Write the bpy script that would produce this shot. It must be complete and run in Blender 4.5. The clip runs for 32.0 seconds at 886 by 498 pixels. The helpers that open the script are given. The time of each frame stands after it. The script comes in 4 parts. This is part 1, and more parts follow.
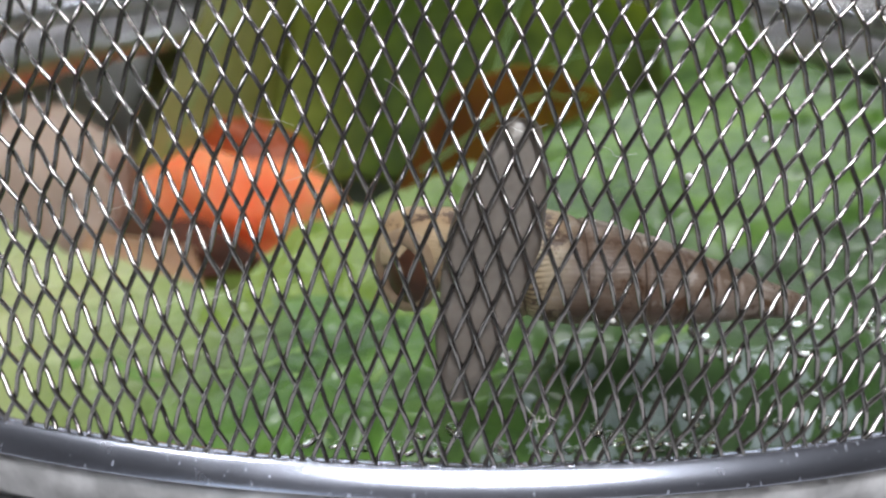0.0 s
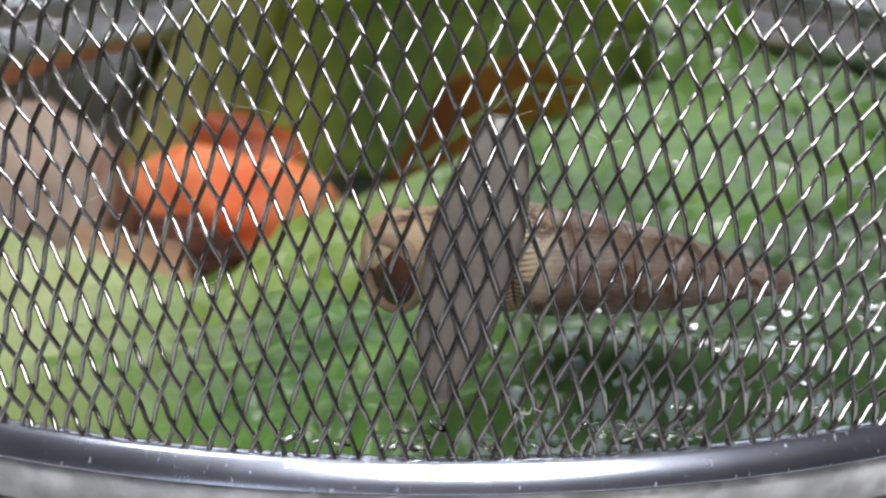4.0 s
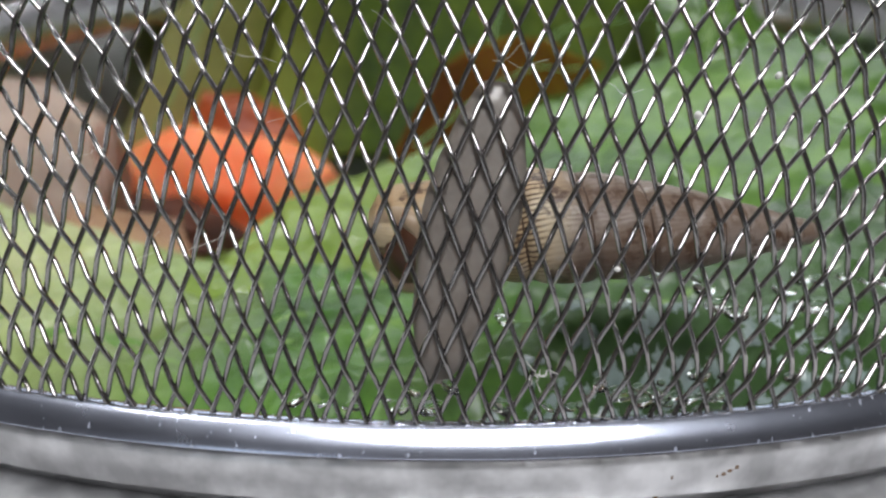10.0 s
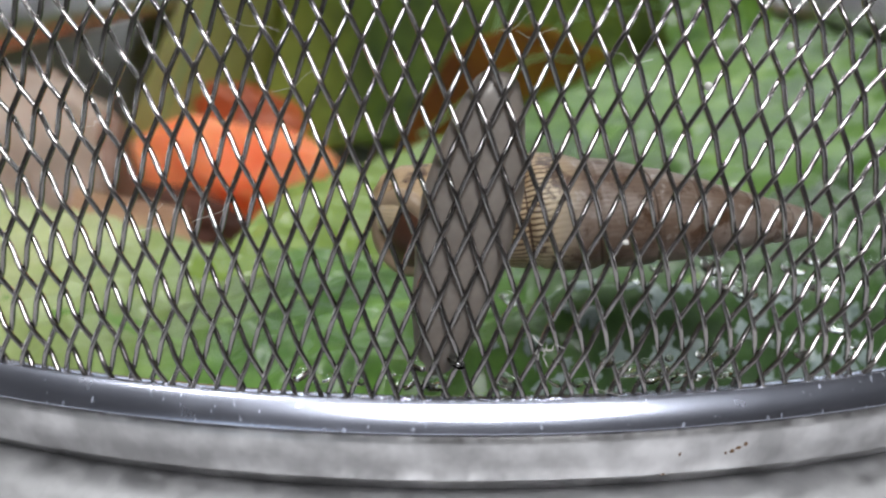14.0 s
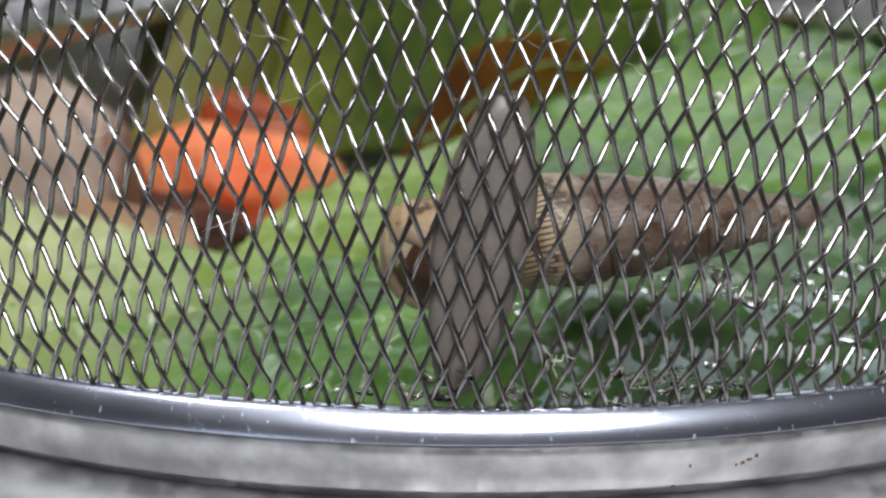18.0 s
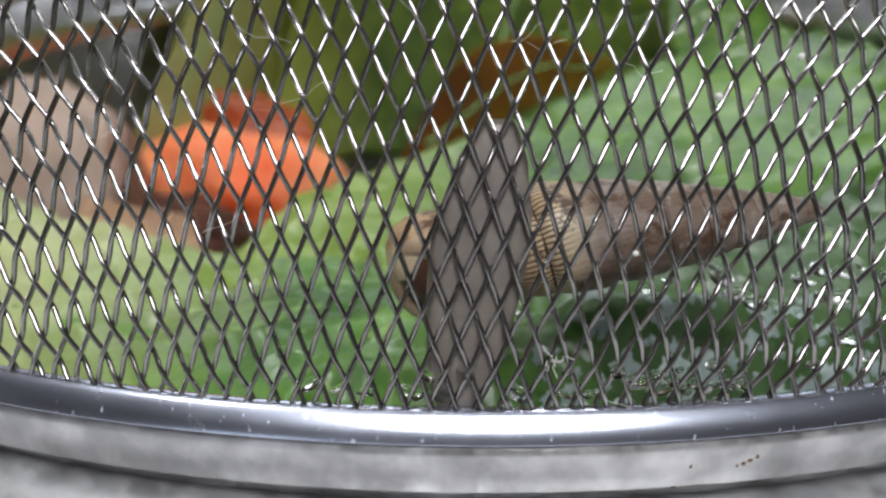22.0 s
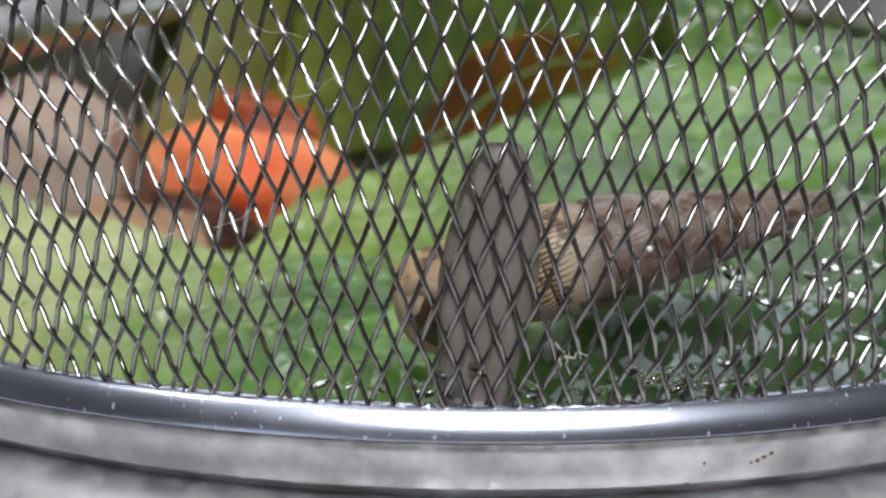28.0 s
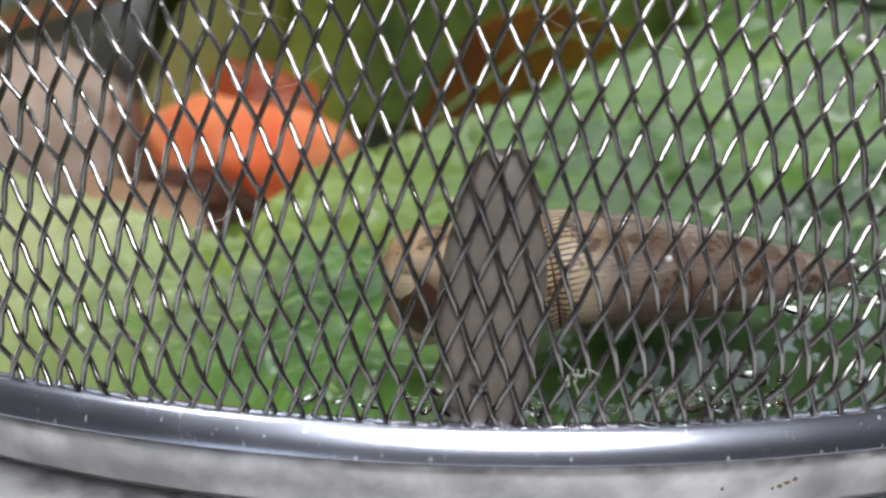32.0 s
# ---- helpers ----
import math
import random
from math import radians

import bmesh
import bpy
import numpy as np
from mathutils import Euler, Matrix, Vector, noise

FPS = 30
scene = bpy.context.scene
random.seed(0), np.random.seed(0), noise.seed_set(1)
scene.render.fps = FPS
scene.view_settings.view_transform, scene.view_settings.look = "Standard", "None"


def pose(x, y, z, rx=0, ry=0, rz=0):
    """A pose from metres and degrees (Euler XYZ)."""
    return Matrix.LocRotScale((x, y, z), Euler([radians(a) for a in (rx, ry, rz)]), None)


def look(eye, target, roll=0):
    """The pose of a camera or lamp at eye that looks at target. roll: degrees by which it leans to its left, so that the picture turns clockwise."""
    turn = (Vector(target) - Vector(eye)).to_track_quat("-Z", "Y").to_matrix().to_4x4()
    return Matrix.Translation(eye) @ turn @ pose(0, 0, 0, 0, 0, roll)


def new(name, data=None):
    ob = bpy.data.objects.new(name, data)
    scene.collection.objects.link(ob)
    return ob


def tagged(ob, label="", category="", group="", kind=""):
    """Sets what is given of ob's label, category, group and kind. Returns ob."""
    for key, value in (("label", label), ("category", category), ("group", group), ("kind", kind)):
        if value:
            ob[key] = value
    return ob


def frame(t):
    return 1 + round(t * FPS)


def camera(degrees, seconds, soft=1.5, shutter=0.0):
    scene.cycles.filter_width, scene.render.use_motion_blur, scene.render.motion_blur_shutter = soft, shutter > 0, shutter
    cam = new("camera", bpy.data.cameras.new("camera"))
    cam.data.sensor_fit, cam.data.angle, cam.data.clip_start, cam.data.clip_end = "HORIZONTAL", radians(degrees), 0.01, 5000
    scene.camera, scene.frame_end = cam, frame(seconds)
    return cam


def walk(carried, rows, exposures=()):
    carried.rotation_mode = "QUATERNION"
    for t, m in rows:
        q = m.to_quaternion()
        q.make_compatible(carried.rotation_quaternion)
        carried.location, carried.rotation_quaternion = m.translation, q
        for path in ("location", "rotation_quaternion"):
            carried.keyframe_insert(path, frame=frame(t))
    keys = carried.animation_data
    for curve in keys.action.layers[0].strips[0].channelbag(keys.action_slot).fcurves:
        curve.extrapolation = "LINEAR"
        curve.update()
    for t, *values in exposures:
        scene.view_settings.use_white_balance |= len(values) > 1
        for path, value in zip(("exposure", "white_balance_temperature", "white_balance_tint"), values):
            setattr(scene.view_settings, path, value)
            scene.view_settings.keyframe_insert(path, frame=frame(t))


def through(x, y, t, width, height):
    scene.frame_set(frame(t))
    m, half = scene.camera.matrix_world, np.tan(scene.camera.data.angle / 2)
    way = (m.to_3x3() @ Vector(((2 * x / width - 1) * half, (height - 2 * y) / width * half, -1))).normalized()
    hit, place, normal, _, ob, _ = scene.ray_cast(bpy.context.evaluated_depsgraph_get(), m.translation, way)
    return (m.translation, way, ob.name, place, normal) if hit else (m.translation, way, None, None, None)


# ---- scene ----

# The rim of the strainer is a circle round the z axis; every height below is over that rim's plane, which lies RIM above the worktop.
RIM = 0.088
R = 0.110          # radius at which the wire mesh meets the rim
# the mesh dome is part of an ellipsoid: its half width and half height, and how far its middle lies under the rim
DOME_A, DOME_B, DOME_LOW = 0.11603, 0.11095, 0.03531

cam = camera(65.88, 32.0, 2.4)
cam.data.dof.use_dof = True
cam.data.dof.focus_distance = 0.0347
cam.data.dof.aperture_fstop = 40.0
PATH = [
    (0.0, 0.00025, -0.13688, 0.02793, 61.864, 0.346, 0.755),
    (0.5, 0.00030, -0.13695, 0.02778, 61.608, 0.369, 0.751),
    (1.0, 0.00038, -0.13711, 0.02756, 61.927, 0.370, 0.683),
    (1.5, 0.00061, -0.13679, 0.02755, 61.699, 0.380, 0.524),
    (2.0, 0.00080, -0.13638, 0.02746, 61.964, 0.297, 0.433),
    (2.5, 0.00052, -0.13641, 0.02749, 61.774, 0.352, 0.281),
    (3.0, 0.00069, -0.13640, 0.02743, 61.859, 0.351, 0.227),
    (3.5, 0.00086, -0.13644, 0.02738, 61.650, 0.282, 0.232),
    (5.5, 0.00069, -0.13600, 0.02698, 61.395, 0.231, -0.073),
    (6.0, 0.00073, -0.13593, 0.02676, 61.355, 0.265, -0.130),
    (6.5, 0.00081, -0.13604, 0.02661, 61.274, 0.256, -0.158),
    (7.0, 0.00063, -0.13622, 0.02636, 61.224, 0.301, -0.186),
    (7.5, 0.00060, -0.13582, 0.02623, 61.205, 0.274, -0.175),
    (8.0, 0.00021, -0.13584, 0.02552, 61.066, 0.245, -0.026),
    (8.5, 0.00029, -0.13584, 0.02542, 60.894, 0.245, 0.033),
    (9.0, 0.00047, -0.13589, 0.02534, 60.647, 0.233, 0.001),
    (9.5, 0.00048, -0.13602, 0.02511, 60.648, 0.269, 0.055),
    (10.0, 0.00021, -0.13587, 0.02527, 60.452, 0.210, 0.124),
    (10.5, -0.00005, -0.13580, 0.02514, 60.462, 0.280, 0.111),
    (11.0, 0.00020, -0.13581, 0.02499, 60.544, 0.263, 0.243),
    (11.5, 0.00029, -0.13591, 0.02489, 60.427, 0.279, 0.255),
    (12.0, 0.00011, -0.13605, 0.02452, 60.364, 0.266, 0.278),
    (12.5, 0.00003, -0.13596, 0.02442, 60.365, 0.253, 0.327),
    (13.0, 0.00013, -0.13579, 0.02447, 60.284, 0.203, 0.452),
    (13.5, 0.00016, -0.13590, 0.02425, 60.079, 0.157, 0.482),
    (14.0, 0.00014, -0.13607, 0.02415, 59.990, 0.104, 0.544),
    (14.5, 0.00003, -0.13625, 0.02398, 59.971, 0.101, 0.505),
    (16.5, 0.00005, -0.13590, 0.02425, 60.037, 0.039, 0.650),
    (17.0, 0.00002, -0.13602, 0.02419, 60.274, 0.045, 0.743),
    (17.5, -0.00017, -0.13603, 0.02425, 60.339, 0.093, 0.693),
    (18.0, -0.00020, -0.13589, 0.02429, 60.457, 0.075, 0.796),
    (18.5, -0.00011, -0.13584, 0.02429, 60.373, 0.108, 0.774),
    (19.0, -0.00013, -0.13588, 0.02430, 60.537, 0.113, 0.828),
    (19.5, 0.00001, -0.13597, 0.02437, 60.369, 0.070, 0.870),
    (20.0, -0.00019, -0.13597, 0.02433, 60.477, 0.064, 0.806),
    (20.5, -0.00029, -0.13587, 0.02434, 60.414, 0.038, 0.916),
    (21.0, -0.00037, -0.13600, 0.02429, 60.582, 0.033, 0.990),
    (21.5, -0.00026, -0.13591, 0.02440, 60.437, -0.010, 1.017),
    (22.0, -0.00005, -0.13597, 0.02426, 60.628, -0.070, 1.107),
    (22.5, -0.00025, -0.13593, 0.02432, 60.494, -0.062, 1.037),
    (23.0, -0.00026, -0.13591, 0.02429, 60.649, 0.002, 1.031),
    (23.5, -0.00026, -0.13570, 0.02444, 60.468, -0.033, 1.089),
    (24.0, -0.00036, -0.13590, 0.02422, 60.643, -0.068, 1.060),
    (24.5, -0.00027, -0.13607, 0.02429, 60.576, -0.110, 1.185),
    (25.0, -0.00012, -0.13616, 0.02401, 60.682, -0.204, 1.180),
    (25.5, -0.00033, -0.13594, 0.02403, 60.614, -0.291, 1.191),
    (27.5, -0.00046, -0.13592, 0.02422, 60.237, -0.346, 1.399),
    (28.0, -0.00048, -0.13588, 0.02408, 60.456, -0.323, 1.431),
    (28.5, -0.00020, -0.13587, 0.02389, 60.455, -0.425, 1.621),
    (29.0, -0.00020, -0.13596, 0.02376, 60.374, -0.425, 1.544),
    (29.5, 0.00003, -0.13548, 0.02376, 60.605, -0.395, 1.388),
    (30.0, -0.00051, -0.13507, 0.02370, 60.191, -0.356, 1.323),
    (30.5, -0.00028, -0.13412, 0.02382, 60.071, -0.290, 1.447),
    (31.0, -0.00086, -0.13358, 0.02394, 58.975, -0.125, 1.668),
    (31.5, -0.00096, -0.13321, 0.02392, 58.687, 0.035, 1.815),
    (32.0, -0.00025, -0.13252, 0.02396, 58.123, 0.008, 2.005),
]
EXPOSURE = 0.0
walk(cam, [(t, pose(x, y, z + RIM, tilt, 0, yaw) @ pose(0, 0, 0, 0, 0, roll)) for t, x, y, z, tilt, roll, yaw in PATH])
scene.view_settings.exposure = EXPOSURE

# ---- light: ceiling lamps, a wide window beyond the bowl, added fill from three other sides ----
world = bpy.data.worlds.new("daylight")
scene.world = world
world.use_nodes = True
world.node_tree.nodes["Background"].inputs[0].default_value = (0.75, 0.86, 1.0, 1)
world.node_tree.nodes["Background"].inputs[1].default_value = 0.6


def area_lamp(name, m, width, depth, watts, colour):
    data = bpy.data.lights.new(name, "AREA")
    data.shape, data.size, data.size_y, data.energy, data.color = "RECTANGLE", width, depth, watts, colour
    ob = new(name, data)
    ob.matrix_world = m
    return ob


LAMPS = (((0.10, 0.80, 1.24), 0.36, 0.30, 9.0), ((0.11, -0.58, 1.28), 0.42, 0.58, 20.5), ((-0.58, 0.0, 1.42), 0.18, 0.18, 3.0))
for eye, width, depth, watts in LAMPS:
    area_lamp("ceiling_lamp_light", look(eye, (0, 0, 0.09)), width, depth, watts, (0.97, 0.98, 1.0))
area_lamp("north_window_light", look((0.05, 0.96, 0.62), (0, 0.0, 0.09)), 1.50, 0.44, 5.0, (0.90, 0.97, 1.0))
# South, west and east lamps are added fill for rim tone and wire glints.
area_lamp("south_fill_light", look((-0.72, -1.60, 0.30), (0, 0, 0.09)), 0.40, 0.55, 0.6, (0.80, 0.90, 1.0))
area_lamp("west_glint_fill", look((-1.59, -0.08, 0.17), (0, 0, 0.09)), 0.50, 0.26, 2.0, (0.92, 0.97, 1.0))
area_lamp("east_glint_fill", look((1.59, 0.02, 0.25), (0, 0, 0.09)), 0.30, 0.24, 1.5, (0.92, 0.97, 1.0))


# ---- materials ----
def material(name):
    m = bpy.data.materials.new(name)
    m.use_nodes = True
    nt = m.node_tree
    return m, nt, nt.nodes["Principled BSDF"]


def link(nt, a, b):
    nt.links.new(a, b)


def noise_node(nt, scale, detail=4.0, rough=0.55, stretch=None, space="Object"):
    co = nt.nodes.new("ShaderNodeTexCoord")
    n = nt.nodes.new("ShaderNodeTexNoise")
    n.inputs["Scale"].default_value = scale
    n.inputs["Detail"].default_value = detail
    n.inputs["Roughness"].default_value = rough
    if stretch:
        mp = nt.nodes.new("ShaderNodeMapping")
        mp.inputs["Scale"].default_value = stretch
        link(nt, co.outputs[space], mp.inputs["Vector"])
        link(nt, mp.outputs["Vector"], n.inputs["Vector"])
    else:
        link(nt, co.outputs[space], n.inputs["Vector"])
    return n


def ramp(nt, fac, stops):
    r = nt.nodes.new("ShaderNodeValToRGB")
    el = r.color_ramp.elements
    while len(el) < len(stops):
        el.new(0.5)
    for e, (p, c) in zip(el, stops):
        e.position = p
        e.color = (*c, 1) if len(c) == 3 else c
    link(nt, fac, r.inputs["Fac"])
    return r


def bump(nt, bsdf, height, strength, distance):
    b = nt.nodes.new("ShaderNodeBump")
    b.inputs["Strength"].default_value = strength
    b.inputs["Distance"].default_value = distance
    link(nt, height, b.inputs["Height"])
    link(nt, b.outputs["Normal"], bsdf.inputs["Normal"])
    return b


def mix(nt, fac, a, b):
    m = nt.nodes.new("ShaderNodeMixRGB")
    for sock, v in ((m.inputs["Fac"], fac), (m.inputs["Color1"], a), (m.inputs["Color2"], b)):
        if isinstance(v, (int, float)):
            sock.default_value = v
        elif isinstance(v, tuple):
            sock.default_value = (*v, 1)
        else:
            link(nt, v, sock)
    return m


def steel(name, colour, rough, grain, stretch=None, depth=0.00004, patch=0.13, vary=(0.7, 1.5), low=0.68):
    m, nt, b = material(name)
    n = noise_node(nt, grain, 6, 0.6, stretch)
    n2 = noise_node(nt, grain * patch, 3, 0.5)
    c = ramp(nt, n2.outputs["Fac"], [(0.38, tuple(v * low for v in colour)), (0.7, colour)])
    link(nt, c.outputs["Color"], b.inputs["Base Color"])
    rr = ramp(nt, n.outputs["Fac"], [(0.3, (rough * vary[0],) * 3), (0.75, (rough * vary[1],) * 3)])
    link(nt, rr.outputs["Color"], b.inputs["Roughness"])
    b.inputs["Metallic"].default_value = 1.0
    bump(nt, b, n.outputs["Fac"], 0.25, depth)
    return m


WIRE = steel("drawn_steel_wire", (0.40, 0.38, 0.37), 0.14, 900, depth=0.00002)
BEAD = steel("polished_steel_bead", (0.68, 0.72, 0.86), 0.26, 500, (1, 1, 0.25), 0.000001, 0.06, (0.94, 1.08))


def scratch(m, scale, stretch, low, high):
    """Thin brighter, rougher scratches across a steel."""
    nt = m.node_tree
    b = nt.nodes["Principled BSDF"]
    n = noise_node(nt, scale, 2, 0.5, stretch)
    at = ramp(nt, n.outputs["Fac"], [(low, (0, 0, 0)), (high, (1, 1, 1))])
    old = b.inputs["Roughness"].links[0].from_socket
    rough = mix(nt, at.outputs["Color"], old, (0.62, 0.62, 0.62))
    link(nt, rough.outputs["Color"], b.inputs["Roughness"])


scratch(BEAD, 3600, (1.0, 0.5, 0.2), 0.70, 0.74)
BAND = steel("brushed_steel_band", (0.78, 0.775, 0.785), 0.40, 1500, (1, 1, 0.2), 0.00006, 0.22, low=0.55)
LIPSTEEL = steel("dull_steel_lip", (0.54, 0.54, 0.55), 0.50, 800, (1, 1, 0.3), 0.00005, 0.2)
COLLAR = steel("brushed_steel_collar", (0.92, 0.92, 0.98), 0.34, 800, (1, 1, 0.3), 0.00003, 0.2)
BOWL = steel("spun_steel_bowl", (0.42, 0.415, 0.41), 0.34, 260, (0.3, 0.3, 2.0), 0.00004)


def leaf_material(name, dark, mid, light, gloss, crinkle=0.0009, scale=90, wet=0.0, base=None, through=0.0, tip=None):
    m, nt, b = material(name)
    n = noise_node(nt, scale * 1.5, 8, 0.70)
    n2 = noise_node(nt, scale * 0.3, 3, 0.5)
    both = mix(nt, 0.5, n.outputs["Fac"], n2.outputs["Fac"])
    c = ramp(nt, both.outputs["Color"], [(0.38, dark), (0.5, mid), (0.63, light)])
    colour = c.outputs["Color"]
    if base:
        # the leaf pales towards its stalk, on the -x side
        tc = nt.nodes.new("ShaderNodeTexCoord")
        sx = nt.nodes.new("ShaderNodeSeparateXYZ")
        link(nt, tc.outputs["Object"], sx.inputs[0])
        k = nt.nodes.new("ShaderNodeMath")
        k.operation = "MULTIPLY_ADD"
        link(nt, n2.outputs["Fac"], k.inputs[0])
        k.inputs[1].default_value = 0.022
        link(nt, sx.outputs["X"], k.inputs[2])
        edge = nt.nodes.new("ShaderNodeMapRange")
        edge.inputs["From Min"].default_value, edge.inputs["From Max"].default_value = base[2], base[3]
        link(nt, k.outputs[0], edge.inputs["Value"])
        pale = ramp(nt, both.outputs["Color"], [(0.35, base[0]), (0.65, base[1])])
        colour = mix(nt, edge.outputs["Result"], pale.outputs["Color"], colour).outputs["Color"]
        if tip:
            # and the shade under the snail shell is painted in towards its other end
            shell_shade = nt.nodes.new("ShaderNodeMapRange")
            shell_shade.inputs["From Min"].default_value, shell_shade.inputs["From Max"].default_value = tip[2], tip[3]
            link(nt, k.outputs[0], shell_shade.inputs["Value"])
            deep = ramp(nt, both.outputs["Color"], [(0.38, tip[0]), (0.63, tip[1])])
            colour = mix(nt, shell_shade.outputs["Result"], colour, deep.outputs["Color"]).outputs["Color"]
    link(nt, colour, b.inputs["Base Color"])
    vo = nt.nodes.new("ShaderNodeTexVoronoi")
    vo.feature = "SMOOTH_F1"
    vo.inputs["Scale"].default_value = scale * 2.2
    co = nt.nodes.new("ShaderNodeTexCoord")
    link(nt, co.outputs["Object"], vo.inputs["Vector"])
    h = mix(nt, 0.55, vo.outputs["Distance"], n.outputs["Fac"])
    bump(nt, b, h.outputs["Color"], 0.7, crinkle)
    b.inputs["Roughness"].default_value = gloss
    b.inputs["Subsurface Weight"].default_value = 0.25
    b.inputs["Subsurface Radius"].default_value = (0.0012, 0.0016, 0.0006)
    b.inputs["Subsurface Scale"].default_value = 1.0
    b.inputs["Specular IOR Level"].default_value = 0.32
    if through:
        # thin leaves let part of the light from behind pass
        tr = nt.nodes.new("ShaderNodeBsdfTranslucent")
        both_sides = nt.nodes.new("ShaderNodeMixShader")
        both_sides.inputs[0].default_value = through
        link(nt, colour, tr.inputs["Color"])
        link(nt, b.outputs[0], both_sides.inputs[1])
        link(nt, tr.outputs[0], both_sides.inputs[2])
        link(nt, both_sides.outputs[0], nt.nodes["Material Output"].inputs["Surface"])
    b.inputs["Coat Weight"].default_value = wet
    b.inputs["Coat Roughness"].default_value = 0.17
    return m


# tip: the shell's shadow on the leaf, put into its colour as deep green
LEAF_FRONT = leaf_material("wet_cabbage_leaf", (0.035, 0.105, 0.012), (0.105, 0.235, 0.034), (0.23, 0.39, 0.10), 0.42, 0.0017, wet=0.35,
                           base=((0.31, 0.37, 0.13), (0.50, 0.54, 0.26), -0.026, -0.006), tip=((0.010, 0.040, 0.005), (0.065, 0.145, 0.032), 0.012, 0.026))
LEAF_MIDDLE = leaf_material("yellow_green_cabbage_leaf", (0.020, 0.070, 0.003), (0.068, 0.165, 0.010), (0.165, 0.30, 0.040), 0.55, wet=0.4,
                            base=((0.15, 0.24, 0.025), (0.27, 0.37, 0.07), -0.004, 0.026))
LEAF_PALE = leaf_material("pale_cabbage_leaf", (0.30, 0.35, 0.12), (0.46, 0.50, 0.21), (0.58, 0.62, 0.33), 0.45)
LEAF_OLIVE = leaf_material("olive_cabbage_leaf", (0.018, 0.040, 0.002), (0.060, 0.100, 0.004), (0.135, 0.195, 0.012), 0.75, scale=45, through=0.12,
                           base=((0.17, 0.19, 0.022), (0.30, 0.32, 0.055), -0.046, -0.008))
LEAF_DEEP = leaf_material("deep_green_cabbage_leaf", (0.022, 0.040, 0.003), (0.050, 0.085, 0.006), (0.10, 0.15, 0.015), 0.6, scale=45)
LEAF_YELLOW = leaf_material("yellowed_cabbage_leaf", (0.15, 0.17, 0.018), (0.22, 0.24, 0.035), (0.32, 0.33, 0.07), 0.55, scale=60, through=0.4,
                            base=((0.36, 0.36, 0.10), (0.56, 0.55, 0.23), -0.066, -0.034))
LEAF_BROWN = leaf_material("withered_brown_leaf", (0.10, 0.028, 0.003), (0.16, 0.047, 0.005), (0.20, 0.065, 0.008), 0.85, scale=60, through=0.3)
LEAF_TAN = leaf_material("rotting_tan_leaf", (0.12, 0.05, 0.025), (0.30, 0.16, 0.08), (0.45, 0.28, 0.15), 0.5, scale=60)


VEIN_GREEN = leaf_material("leaf_vein_green", (0.13, 0.28, 0.09), (0.21, 0.38, 0.14), (0.31, 0.46, 0.21), 0.6, 0.0003, 150)
VEIN_PALE = leaf_material("leaf_vein_pale", (0.12, 0.24, 0.05), (0.19, 0.32, 0.085), (0.28, 0.41, 0.15), 0.6, 0.0003, 150)


def plain(name, colours, rough, scale, depth, sss=0.0, radius=(0.002, 0.001, 0.0005), coat=0.0):
    m, nt, b = material(name)
    n = noise_node(nt, scale, 6, 0.6)
    c = ramp(nt, n.outputs["Fac"], [(0.3, colours[0]), (0.7, colours[1])])
    link(nt, c.outputs["Color"], b.inputs["Base Color"])
    b.inputs["Roughness"].default_value = rough
    b.inputs["Subsurface Weight"].default_value = sss
    b.inputs["Subsurface Radius"].default_value = radius
    b.inputs["Subsurface Scale"].default_value = 1.0
    b.inputs["Coat Weight"].default_value = coat
    b.inputs["Coat Roughness"].default_value = 0.1
    bump(nt, b, n.outputs["Fac"], 0.4, depth)
    return m


CARROT = plain("carrot_flesh", ((0.84, 0.115, 0.022), (0.98, 0.40, 0.19)), 0.75, 55, 0.0006, 0.6, (0.008, 0.003, 0.001), 0.0)
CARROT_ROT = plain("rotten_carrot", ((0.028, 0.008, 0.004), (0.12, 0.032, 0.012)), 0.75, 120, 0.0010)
CARROT_SKIN = plain("carrot_skin", ((0.26, 0.045, 0.012), (0.48, 0.11, 0.025)), 0.5, 90, 0.0008)
VEG_SKIN = plain("brown_pink_skin", ((0.17, 0.085, 0.055), (0.34, 0.20, 0.15)), 0.6, 60, 0.0008, 0.2)
BEIGE = plain("pale_vegetable_flesh", ((0.36, 0.26, 0.20), (0.50, 0.38, 0.31)), 0.55, 60, 0.0008, 0.2)
FLESH = plain("snail_foot_flesh", ((0.120, 0.102, 0.088), (0.175, 0.152, 0.133)), 0.5, 700, 0.00008, 0.4, (0.0012, 0.0009, 0.0007), 0.25)
LIP = plain("snail_shell_lip", ((0.27, 0.18, 0.11), (0.42, 0.31, 0.21)), 0.4, 500, 0.00008)
SUTURE = plain("shell_seam", ((0.035, 0.016, 0.008), (0.09, 0.045, 0.022)), 0.6, 900, 0.00005)
APERTURE = plain("snail_shell_mouth", ((0.05, 0.018, 0.008), (0.10, 0.035, 0.015)), 0.4, 400, 0.00008)
WORKTOP = plain("grey_worktop", ((0.54, 0.54, 0.55), (0.64, 0.64, 0.66)), 0.3, 14, 0.0002)
WALL = plain("brown_wall_paint", ((0.13, 0.085, 0.065), (0.19, 0.13, 0.10)), 0.7, 6, 0.0005)
PLASTER = plain("warm_grey_plaster", ((0.165, 0.158, 0.155), (0.225, 0.215, 0.21)), 0.8, 4, 0.0008)
RED = plain("red_plastic", ((0.35, 0.02, 0.015), (0.45, 0.035, 0.025)), 0.4, 40, 0.0002)
